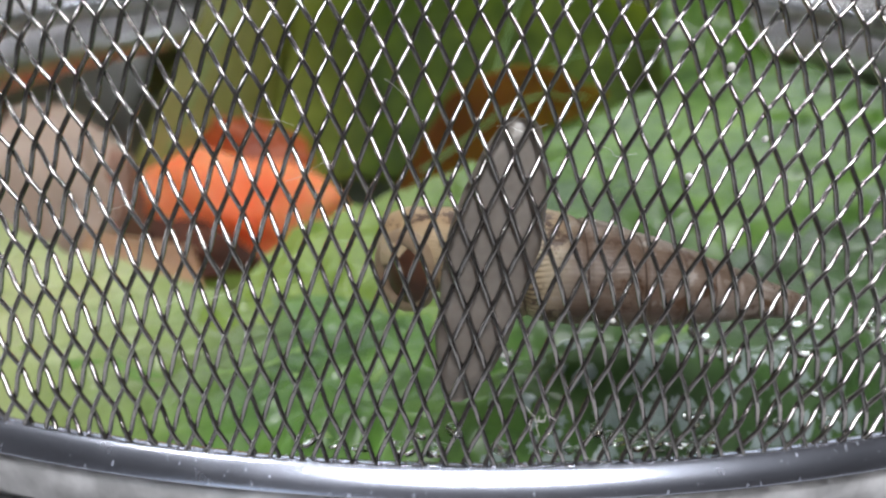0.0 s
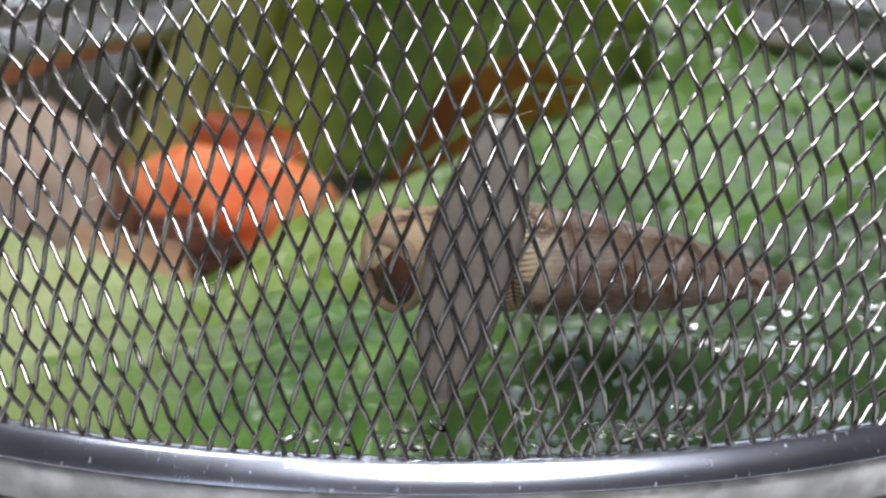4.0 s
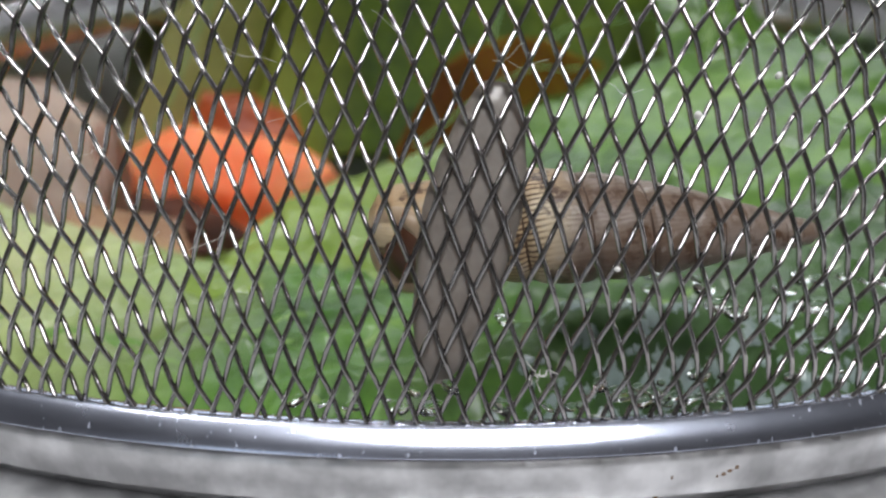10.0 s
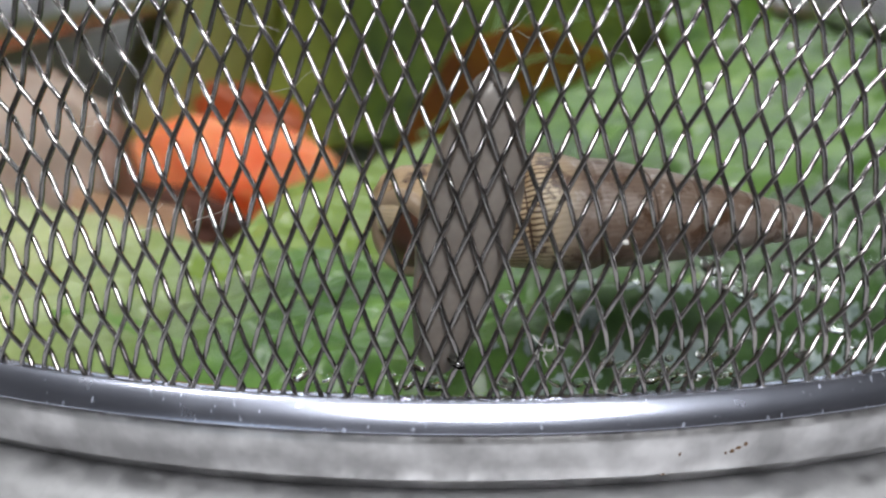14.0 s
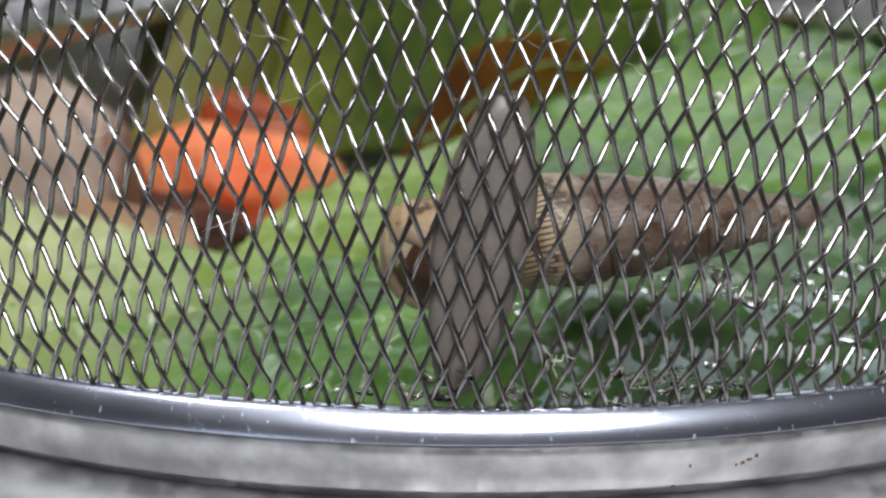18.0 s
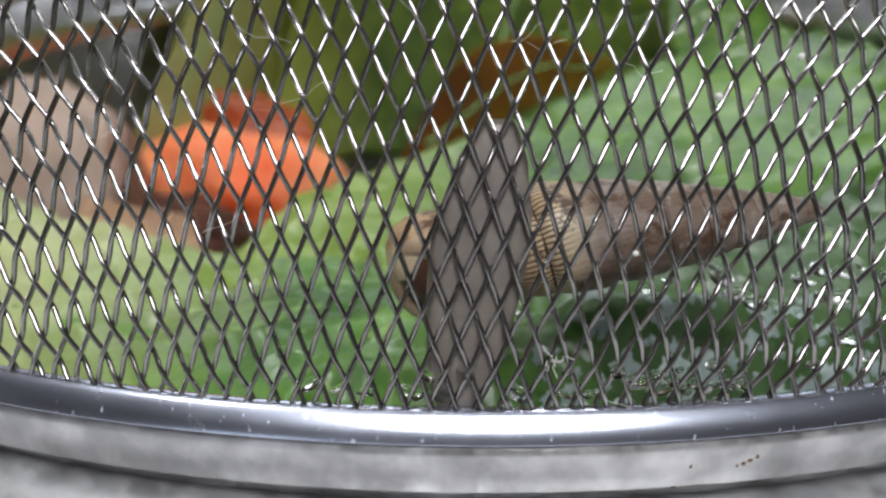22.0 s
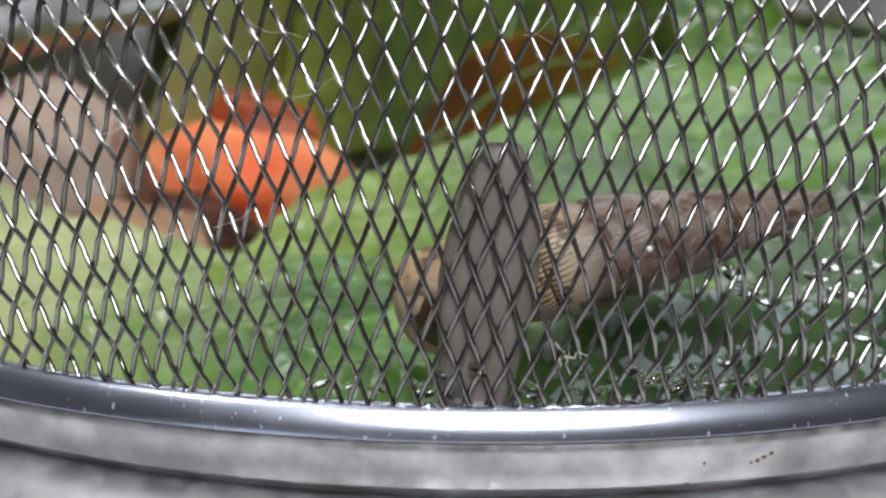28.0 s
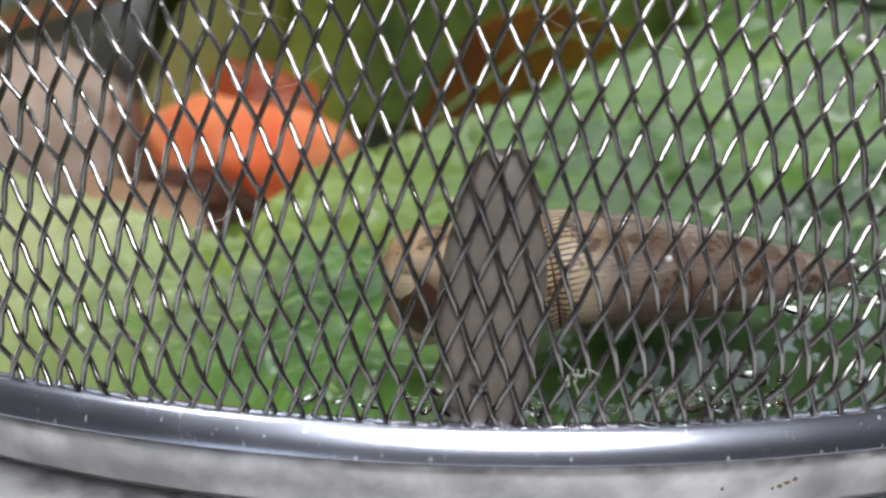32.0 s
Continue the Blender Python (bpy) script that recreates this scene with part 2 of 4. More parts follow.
DIRT = plain("dried_residue", ((0.10, 0.055, 0.03), (0.22, 0.13, 0.07)), 0.7, 900, 0.0001)
FIBRE = plain("white_fibre", ((0.55, 0.54, 0.50), (0.70, 0.69, 0.66)), 0.6, 900, 0.0001)


def shell_material():
    m, nt, b = material("brown_ribbed_shell")
    co = nt.nodes.new("ShaderNodeTexCoord")
    sep = nt.nodes.new("ShaderNodeSeparateXYZ")
    com = nt.nodes.new("ShaderNodeCombineXYZ")
    link(nt, co.outputs["Object"], sep.inputs[0])
    link(nt, sep.outputs["Y"], com.inputs["X"])
    link(nt, sep.outputs["Z"], com.inputs["Y"])
    g = nt.nodes.new("ShaderNodeTexGradient")
    g.gradient_type = "RADIAL"
    link(nt, com.outputs[0], g.inputs["Vector"])
    n = noise_node(nt, 260, 5, 0.6, (0.5, 1, 1))
    n2 = noise_node(nt, 120, 4, 0.6)

    def calc(op, a, c):
        k = nt.nodes.new("ShaderNodeMath")
        k.operation = op
        for sock, v in zip(k.inputs, (a, c)):
            if isinstance(v, (int, float)):
                sock.default_value = v
            else:
                link(nt, v, sock)
        return k.outputs[0]

    turn = calc("MULTIPLY", g.outputs["Fac"], 6.2832 * 62)
    skew = calc("MULTIPLY", sep.outputs["X"], 3400.0)
    wob = calc("MULTIPLY", n.outputs["Fac"], 22.0)
    rib = calc("SINE", calc("ADD", calc("ADD", turn, skew), wob), 0.0)
    rib = calc("ADD", calc("MULTIPLY", rib, 0.5), 0.5)
    base = ramp(nt, n2.outputs["Fac"], [(0.32, (0.26, 0.145, 0.065)), (0.5, (0.46, 0.31, 0.17)), (0.68, (0.66, 0.54, 0.36))])
    grey = ramp(nt, n.outputs["Fac"], [(0.32, (0.070, 0.036, 0.018)), (0.5, (0.165, 0.108, 0.075)), (0.68, (0.31, 0.255, 0.22))])
    along = ramp(nt, calc("MULTIPLY", sep.outputs["X"], 1 / 0.0258), [(0.38, (0, 0, 0)), (0.46, (1, 1, 1))])
    body = mix(nt, along.outputs["Color"], base.outputs["Color"], grey.outputs["Color"])
    deep = ramp(nt, calc("MULTIPLY", sep.outputs["X"], 1 / 0.0258), [(0.17, (0.05, 0.05, 0.05)), (0.26, (0.95, 0.95, 0.95)), (0.37, (0.95, 0.95, 0.95)), (0.41, (0.10, 0.10, 0.10))])
    lines = ramp(nt, rib, [(0.12, (0.12, 0.06, 0.03)), (0.55, (1, 1, 1))])
    n3 = noise_node(nt, 520, 6, 0.7)
    stain_at = ramp(nt, n3.outputs["Fac"], [(0.40, (1, 1, 1)), (0.47, (0, 0, 0))])
    body = mix(nt, stain_at.outputs["Color"], body.outputs["Color"], (0.085, 0.04, 0.018))
    worn_at = ramp(nt, n3.outputs["Fac"], [(0.58, (0, 0, 0)), (0.66, (0.6, 0.6, 0.6))])
    body = mix(nt, worn_at.outputs["Color"], body.outputs["Color"], (0.50, 0.45, 0.41))
    c = nt.nodes.new("ShaderNodeMixRGB")
    c.blend_type = "MULTIPLY"
    link(nt, deep.outputs["Color"], c.inputs["Fac"])
    link(nt, body.outputs["Color"], c.inputs["Color1"])
    link(nt, lines.outputs["Color"], c.inputs["Color2"])
    link(nt, c.outputs["Color"], b.inputs["Base Color"])
    b.inputs["Roughness"].default_value = 0.42
    bump(nt, b, rib, 0.22, 0.00007)
    return m


SHELL = shell_material()


def water_material():
    m, nt, b = material("clear_water")
    b.inputs["Base Color"].default_value = (0.97, 1.0, 0.97, 1)
    b.inputs["Transmission Weight"].default_value = 1.0
    b.inputs["Roughness"].default_value = 0.02
    b.inputs["IOR"].default_value = 1.33
    return m


WATER = water_material()
SLIME = plain("pale_slime", ((0.18, 0.25, 0.22), (0.35, 0.42, 0.41)), 0.35, 900, 0.0001, 0.3, (0.001, 0.001, 0.001), 0.2)


# ---- mesh helpers ----
def mesh_object(name, verts, faces, mat, parent=None, label="", smooth=True):
    me = bpy.data.meshes.new(name)
    me.from_pydata([tuple(v) for v in verts], [], [tuple(f) for f in faces])
    if smooth:
        me.polygons.foreach_set("use_smooth", [True] * len(me.polygons))
    me.materials.append(mat)
    me.update()
    ob = new(name, me)
    if parent is not None:
        ob.parent = parent
    if label:
        tagged(ob, label)
    return ob


# how the heap of leaves and vegetables lies in the bowl
HEAP = pose(-0.0036, 0.0025, RIM - 0.0072, -2.3, 2.07, 1.35)


def thing(name, label, category, group="", kind="", at=(0, 0, RIM), place=None):
    ob = new(name)
    ob.matrix_basis = place if place is not None else Matrix.Translation(at)
    return tagged(ob, label, category, group, kind)


def grid_faces(nu, nv, wrap_u=False, wrap_v=False):
    out = []
    for i in range(nu if wrap_u else nu - 1):
        for j in range(nv if wrap_v else nv - 1):
            a, b = i * nv + j, ((i + 1) % nu) * nv + j
            c, d = ((i + 1) % nu) * nv + (j + 1) % nv, i * nv + (j + 1) % nv
            out.append((a, b, c, d))
    return out


def revolve(name, profile, mat, parent, label="", steps=240, close=False):
    """A ring or bowl: the profile (radius, height) turned about the z axis."""
    verts = []
    for i in range(steps):
        a = 2 * math.pi * i / steps
        for r, z in profile:
            verts.append((r * math.sin(a), -r * math.cos(a), z))
    return mesh_object(name, verts, grid_faces(steps, len(profile), True, close), mat, parent, label)


def circle_profile(r, z, rho, n=20):
    return [(r + rho * math.cos(2 * math.pi * k / n), z + rho * math.sin(2 * math.pi * k / n)) for k in range(n)]


# ---- the strainer: woven mesh pressed into a dome, upside down on the bowl ----
ARC_PHI = np.linspace(0, math.pi * 0.6, 6001)
ARC_R, ARC_Z = DOME_A * np.sin(ARC_PHI), DOME_B * np.cos(ARC_PHI) - DOME_LOW
ARC_L = np.concatenate([[0], np.cumsum(np.hypot(np.diff(ARC_R), np.diff(ARC_Z)))])
ARC_RIM = float(np.interp(math.acos(DOME_LOW / DOME_B), ARC_PHI, ARC_L))
PITCH = 0.0025
BIAS = 0.05
# how far pressing has drawn the cells narrow towards the rim: shifts of the two wire counts
DRAW = np.array([(3.071, -3.621), (8.06, 0.28), (0.141, 1.027), (-1.37, 0.471), (-0.382, -0.896),
                 (-0.466, 1.655), (0.825, -0.417), (2.101, 0.847), (2.028, -0.072)])
PHASE = (6.4319, -45.9151)


def wire_counts(x, y, share):
    """The counts of the two wire families at a place of the flattened dome."""
    l = np.hypot(x, y) + 1e-9
    a = np.arctan2(y, x)
    k = np.round(a / (math.pi / 2))
    a = a - k * math.pi / 2
    e, t = np.exp((l - ARC_RIM) / 0.02) - 1, np.sin(2 * a) * 2
    w = np.cos(2 * a) ** 2 * (l / ARC_RIM) ** 4
    s = w[:, None] * np.stack([0 * t + 1, t, e, t * e, t * t, e * e, t ** 3, t * t * e, t * e * e], 1) @ DRAW * share
    du, dv = s[:, 1] + s[:, 0], s[:, 1] - s[:, 0]
    k = k.astype(int) % 4
    return (x + y) / PITCH + np.choose(k, [du, dv, -du, -dv]), (x - y) / PITCH + np.choose(k, [dv, -du, -dv, du])


def on_dome(x, y):
    """Places of the flattened dome on the real one, and the outward normals there."""
    l, a = np.hypot(x, y), np.arctan2(y, x) + BIAS
    p = np.interp(l, ARC_L, ARC_PHI)
    r, z = DOME_A * np.sin(p), DOME_B * np.cos(p) - DOME_LOW
    nr, nz = np.sin(p) / DOME_A, np.cos(p) / DOME_B
    n = np.hypot(nr, nz)
    return (np.stack([r * np.sin(a), -r * np.cos(a), z], -1),
            np.stack([nr / n * np.sin(a), -nr / n * np.cos(a), nz / n], -1))


def weave():
    pu, pv = PHASE[1] + PHASE[0], PHASE[1] - PHASE[0]
    n = int(ARC_RIM * 1.6 / PITCH) + 12
    ii, jj = np.meshgrid(np.arange(-n, n + 1), np.arange(-n, n + 1), indexing="ij")
    fu, fv = pu - round(pu), pv - round(pv)
    tu, tv = (ii - fu).ravel().astype(float), (jj - fv).ravel().astype(float)
    keep = np.hypot(tu, tv) * PITCH / math.sqrt(2) < ARC_RIM * 1.35
    tu, tv, gi, gj = tu[keep], tv[keep], ii.ravel()[keep], jj.ravel()[keep]
    x, y = (tu + tv) * PITCH / 2, (tu - tv) * PITCH / 2
    h = 1e-6
    for share in np.concatenate([np.linspace(0.05, 1, 24), np.ones(6)]):
        for _ in range(2):
            u, v = wire_counts(x, y, share)
            ux, vx = wire_counts(x + h, y, share)
            uy, vy = wire_counts(x, y + h, share)
            a, b, c, d = (ux - u) / h, (uy - u) / h, (vx - v) / h, (vy - v) / h
            det = a * d - b * c
            det = np.where(np.abs(det) < 1e3, -1e3, det)
            ru, rv = tu - u, tv - v
            sx, sy = (d * ru - b * rv) / det, (a * rv - c * ru) / det
            m = np.minimum(1, 0.003 / (np.hypot(sx, sy) + 1e-12))
            x, y = x + m * sx, y + m * sy
            out = np.hypot(x, y)
            clip = np.minimum(1, ARC_RIM * 1.12 / (out + 1e-12))
            x, y = x * clip, y * clip
    u, v = wire_counts(x, y, 1.0)
    good = (np.hypot(u - tu, v - tv) < 0.05) & (np.hypot(x, y) < ARC_RIM + 0.0015)
    odd = int(round(pu) + round(pv)) % 2
    node = {}
    for a, b, px, py, g in zip(gi, gj, x, y, good):
        if g:
            node[(int(a), int(b))] = (px, py)
    return node, odd


NODES, ODD = weave()
WIRE_RADIUS = 0.000137


def wire_family(which):
    """The wires of one family, one by one: six-sided tubes that pass over and under the others."""
    lines = {}
    for (i, j), xy in NODES.items():
        key, pos = (j, i) if which == 0 else (i, j)
        over = ((i + j + ODD) % 2 == 1) == (which == 1)
        lines.setdefault(key, []).append((pos, xy, 1.0 if over else -1.0))
    for key in sorted(lines):
        run = sorted(lines[key])
        pieces, cur = [], [run[0]]
        for a in run[1:]:
            if a[0] == cur[-1][0] + 1:
                cur.append(a)
            else:
                pieces.append(cur)
                cur = [a]
        pieces.append(cur)
        verts, faces, base = [], [], 0
        for cur in pieces:
            if len(cur) < 2:
                continue
            q = np.array([c[1] for c in cur])
            o = np.array([c[2] for c in cur])
            if len(q) > 2 and np.hypot(*q[-1]) > ARC_RIM * 0.97:
                q, o = np.vstack([q, q[-1] * 2 - q[-2]]), np.append(o, -o[-1])
            if len(q) > 2 and np.hypot(*q[0]) > ARC_RIM * 0.97:
                q, o = np.vstack([q[0] * 2 - q[1], q]), np.insert(o, 0, -o[0])
            s = np.arange(len(q))
            f = np.arange(0, len(q) - 1 + 1e-6, 1 / 4)
            qx, qy, of = np.interp(f, s, q[:, 0]), np.interp(f, s, q[:, 1]), np.interp(f, s, o)
            of = np.sin(of * math.pi / 2)
            keep = np.hypot(qx, qy) < ARC_RIM - 0.0001
            qx, qy, of = qx[keep], qy[keep], of[keep]
            if len(qx) < 2:
                continue
            p, nrm = on_dome(qx, qy)
            p = p + nrm * (of * WIRE_RADIUS * 0.97)[:, None]
            tan = np.gradient(p, axis=0)
            tan /= np.linalg.norm(tan, axis=1)[:, None] + 1e-12
            side = np.cross(tan, nrm)
            side /= np.linalg.norm(side, axis=1)[:, None] + 1e-12
            up = np.cross(side, tan)
            ring = []
            for k in range(8):
                a = 2 * math.pi * k / 8
                ring.append(p + WIRE_RADIUS * (math.cos(a) * side + math.sin(a) * up))
            m = len(p)
            verts.append(np.stack(ring, 1).reshape(-1, 3))
            for r in range(m - 1):
                for k in range(8):
                    b0 = base + r * 8
                    faces.append((b0 + k, b0 + (k + 1) % 8, b0 + 8 + (k + 1) % 8, b0 + 8 + k))
            base += m * 8
        if verts:
            mesh_object("wire", np.concatenate(verts), faces, WIRE, strainer)


strainer = thing("strainer", "shallow stainless steel wire mesh strainer turned upside down over the bowl", "strainer")
wire_family(0)
wire_family(1)


def bead_profile():
    """A roll over the ends of the wires, a gently bowed flange and a short outer edge."""
    out = [(R - 0.0006, -0.0006), (R - 0.0006, -0.0001), (R - 0.00045, 0.0002), (R - 0.0001, 0.00038), (R + 0.0002, 0.00034)]
    r, z = R + 0.0004, 0.00024
    for k in range(9):
        a = radians(62 - 3.6 * k)
        out.append((r, z))
        r, z = r + 0.00015 * math.sin(a), z - 0.00015 * math.cos(a)
    for k in range(2):
        a = radians(26 - 8 * k)
        out.append((r, z))
        r, z = r + 0.00006 * math.sin(a), z - 0.00006 * math.cos(a)
    return out + [(R + 0.0006, z)]


revolve("rim_bead", bead_profile(), BEAD, strainer, "polished rolled steel rim", 480, True)
revolve("rim_band", [(R + 0.0007, -0.0008), (R + 0.00125, -0.0011), (R + 0.00138, -0.0016), (R + 0.00142, -0.0039), (R + 0.0012, -0.0043), (R + 0.0008, -0.0044), (R + 0.0006, -0.0055),
                     (R + 0.0002, -0.0055), (R, -0.0008)], BAND, strainer, "brushed steel rim band with dull stains", 480, True)

# ---- the bowl ----
bowl = thing("mixing_bowl", "deep stainless steel mixing bowl with rolled lip under the strainer", "bowl")
outer = [(0.1125, -0.0105), (0.1118, -0.014), (0.1085, -0.030), (0.099, -0.052), (0.082, -0.073), (0.062, -0.0860), (0.05, -0.0875), (0.0, -0.0875)]
inner = [(0.0, -0.0863), (0.05, -0.0863), (0.061, -0.0845), (0.0808, -0.072), (0.0978, -0.0513), (0.1073, -0.0297), (0.1106, -0.014), (0.1110, -0.0066)]
revolve("bowl_body", inner + [(0.1125, -0.0066)] + outer, BOWL, bowl, "", 240)
revolve("inner_collar", [(0.1094, -0.0048), (0.1097, -0.0046), (0.1102, -0.0060), (0.1098, -0.0150), (0.1018, -0.0146)], COLLAR, bowl, "dull brushed collar inside the lip", 360, True)
revolve("rolled_lip", circle_profile(R + 0.0018, -0.0090, 0.0037, 32), LIPSTEEL, bowl, "rolled steel lip", 480, True)

# ---- worktop and room ----
def slab(name, x0, x1, y0, y1, z0, z1, mat, label, category):
    v = [(x, y, z) for x in (x0, x1) for y in (y0, y1) for z in (z0, z1)]
    f = [(0, 1, 3, 2), (4, 6, 7, 5), (0, 4, 5, 1), (2, 3, 7, 6), (0, 2, 6, 4), (1, 5, 7, 3)]
    ob = mesh_object(name, v, f, mat, smooth=False)
    return tagged(ob, label, category, kind="structure")


slab("worktop", -1.6, 1.6, -0.9, 0.97, -0.04, 0.0, WORKTOP, "glossy pale grey worktop under the bowl", "worktop")
slab("ceiling", -1.7, 1.7, -1.7, 1.07, 1.6, 1.7, PLASTER, "plain warm grey ceiling", "ceiling")
slab("floor", -1.7, 1.7, -1.7, 1.07, -1.0, -0.9, PLASTER, "plain floor", "floor")


def block(name, x0, x1, y0, y1, z0, z1, mat, parent):
    v = [(x, y, z) for x in (x0, x1) for y in (y0, y1) for z in (z0, z1)]
    f = [(0, 1, 3, 2), (4, 6, 7, 5), (0, 4, 5, 1), (2, 3, 7, 6), (0, 2, 6, 4), (1, 5, 7, 3)]
    return mesh_object(name, v, f, mat, parent, smooth=False)


def window_wall(name, window, y0, y1, x0, x1, z0, z1, mat, label, turned=False):
    """A wall with a window opening through it, and the frame in the opening; turned, it runs along y."""
    wall = tagged(new(name), label, "wall", kind="structure")
    lo, hi = (-1.7, 1.07) if turned else (-1.6, 1.6)

    def piece(part_name, a, b, f, g, c, d, m, parent):
        block(part_name, *((f, g, a, b) if turned else (a, b, f, g)), c, d, m, parent)

    for a, b, c, d in ((lo, x0, -0.9, 1.6), (x1, hi, -0.9, 1.6), (x0, x1, -0.9, z0), (x0, x1, z1, 1.6)):
        piece("wall_panel", a, b, y0, y1, c, d, mat, wall)
    fr = tagged(new(window), "plain window with a white frame", "window", kind="structure")
    e = 0.03
    for a, b, c, d in ((x0, x0 + e, z0, z1), (x1 - e, x1, z0, z1), (x0 + e, x1 - e, z0, z0 + e), (x0 + e, x1 - e, z1 - e, z1)):
        piece("window_frame", a, b, y0 + 0.03, y1 - 0.03, c, d, WORKTOP, fr)


# The south, west and east openings are made up to go with the fill lamps.
window_wall("wall_south", "window_1", -1.7, -1.6, -0.97, -0.47, -0.03, 0.63, PLASTER, "plain warm grey wall with a small window")
window_wall("wall_west", "window_3", -1.7, -1.6, -0.36, 0.20, 0.02, 0.32, PLASTER, "plain warm grey wall with a low window", True)
window_wall("wall_east", "window_4", 1.6, 1.7, -0.16, 0.20, 0.10, 0.40, PLASTER, "plain warm grey wall with a low window", True)
window_wall("wall_north", "window_2", 0.97, 1.07, -0.74, 0.84, 0.36, 0.88, WALL, "brown wall with a wide window above the worktop")


def ceiling_lamp(eye, width, depth):
    lamp = thing("ceiling_light", "white ceiling light panel over the worktop", "light", "ceiling lights", at=(eye[0], eye[1], 1.6))
    m = look((0, 0, 0), (-eye[0], -eye[1], 0.09 - eye[2])).to_3x3().to_4x4()
    f = [(0, 1, 3, 2), (4, 6, 7, 5), (0, 4, 5, 1), (2, 3, 7, 6), (0, 2, 6, 4), (1, 5, 7, 3)]
    v = [Matrix.Translation((0, 0, eye[2] - 1.6)) @ m @ Vector((x, y, z)) for x in (-width / 2 - 0.02, width / 2 + 0.02)
         for y in (-depth / 2 - 0.02, depth / 2 + 0.02) for z in (0.012, 0.04)]
    mesh_object("housing", v, f, WORKTOP, lamp, smooth=False)
    for x in (-0.3 * width, 0.3 * width):
        mesh_object("bracket", [(x + a, b, c) for a in (-0.01, 0.01) for b in (-0.01, 0.01) for c in (eye[2] - 1.58, 0.0)], f, WORKTOP, lamp, smooth=False)


for eye, width, depth, watts in LAMPS:
    ceiling_lamp(eye, width, depth)


# ---- leaves ----
def smooth_step(a, b, x):
    t = min(1, max(0, (x - a) / (b - a)))
    return t * t * (3 - 2 * t)


def crinkle(p, wave, seed, fine, blister):
    """The height of a leaf's folds and blisters at p."""
    w = noise.noise(p * 55 + Vector((seed, 0, 0))) + 0.5 * noise.noise(p * 130 + Vector((0, seed, 0))) + fine * noise.noise(p * 330 + Vector((0, 0, seed)))
    q = Vector((p.x, p.y * 0.8, 0))
    w -= blister * (abs(noise.noise(q * 150 + Vector((seed, 2, 0)))) + 0.5 * abs(noise.noise(q * 310 + Vector((3, seed, 0)))))
    return wave * w


def leaf_sheet(name, place, nu, nv, thick, mat, label, wave=0.0012, seed=0.0, category="leaf", veins=(), fine=0.22, blister=0.0):
    """A leaf: its blade over place(u, v) for u, v from 0 to 1, with crinkles and a thickness, and raised veins along lines of (u, v)."""
    leaf = thing(name, label, category, place=HEAP)

    def lifted(u, v):
        p = Vector(place(u, v))
        return p + Vector((0, 0, crinkle(p, wave, seed, fine, blister)))

    verts = [lifted(i / (nu - 1), j / (nv - 1)) for i in range(nu) for j in range(nv)]
    n = len(verts)
    low = [v - Vector((0, 0, thick)) for v in verts]
    faces = grid_faces(nu, nv)
    faces = [tuple(reversed(f)) for f in faces] + [tuple(k + n for k in f) for f in faces]
    edge = [i * nv for i in range(nu)] + [(nu - 1) * nv + j for j in range(1, nv)] + [i * nv + nv - 1 for i in range(nu - 2, -1, -1)] + [j for j in range(nv - 2, 0, -1)]
    for a, b in zip(edge, edge[1:] + edge[:1]):
        faces.append((a, b, b + n, a + n))
    mesh_object("blade", verts + low, faces, mat, leaf)
    for line, rho in veins:
        pts = []
        for k in range(41):
            q = lerp_curve([Vector((*c, 0)) for c in line], k / 40)
            pts.append(lifted(min(1, max(0, q.x)), min(1, max(0, q.y))) - Vector((0, 0, rho * 0.72)))
        tube_along("vein", pts, [rho * (1 - 0.6 * k / 40) for k in range(41)], mat_vein(mat), leaf, "paler raised vein")
    return leaf


def tube_along(name, pts, radii, mat, parent=None, label="", sides=8):
    verts = []
    for k, p in enumerate(pts):
        t = (pts[min(k + 1, len(pts) - 1)] - pts[max(k - 1, 0)]).normalized()
        side = t.cross(Vector((0, 0, 1)))
        side = side.normalized() if side.length > 1e-6 else Vector((1, 0, 0))
        up = side.cross(t)
        for j in range(sides):
            a = 2 * math.pi * j / sides
            verts.append(p + float(radii[k]) * (math.cos(a) * side + math.sin(a) * up))
    faces = grid_faces(len(pts), sides, False, True)
    faces += [tuple(range(sides)), tuple((len(pts) - 1) * sides + j for j in range(sides - 1, -1, -1))]
    return mesh_object(name, verts, faces, mat, parent, label)


def mat_vein(mat):
    return VEIN_PALE if mat in (LEAF_PALE, LEAF_MIDDLE, LEAF_FRONT) else VEIN_GREEN


def lerp_curve(points, t):
    """A point on a polyline, by its share of the number of legs, smoothed."""
    k = t * (len(points) - 1)
    i = min(int(k), len(points) - 2)
    f = k - i
    p = [Vector(points[max(0, min(len(points) - 1, i + d))]) for d in (-1, 0, 1, 2)]
    return 0.5 * (2 * p[1] + (p[2] - p[0]) * f + (2 * p[0] - 5 * p[1] + 4 * p[2] - p[3]) * f * f + (3 * p[1] - p[0] - 3 * p[2] + p[3]) * f ** 3)


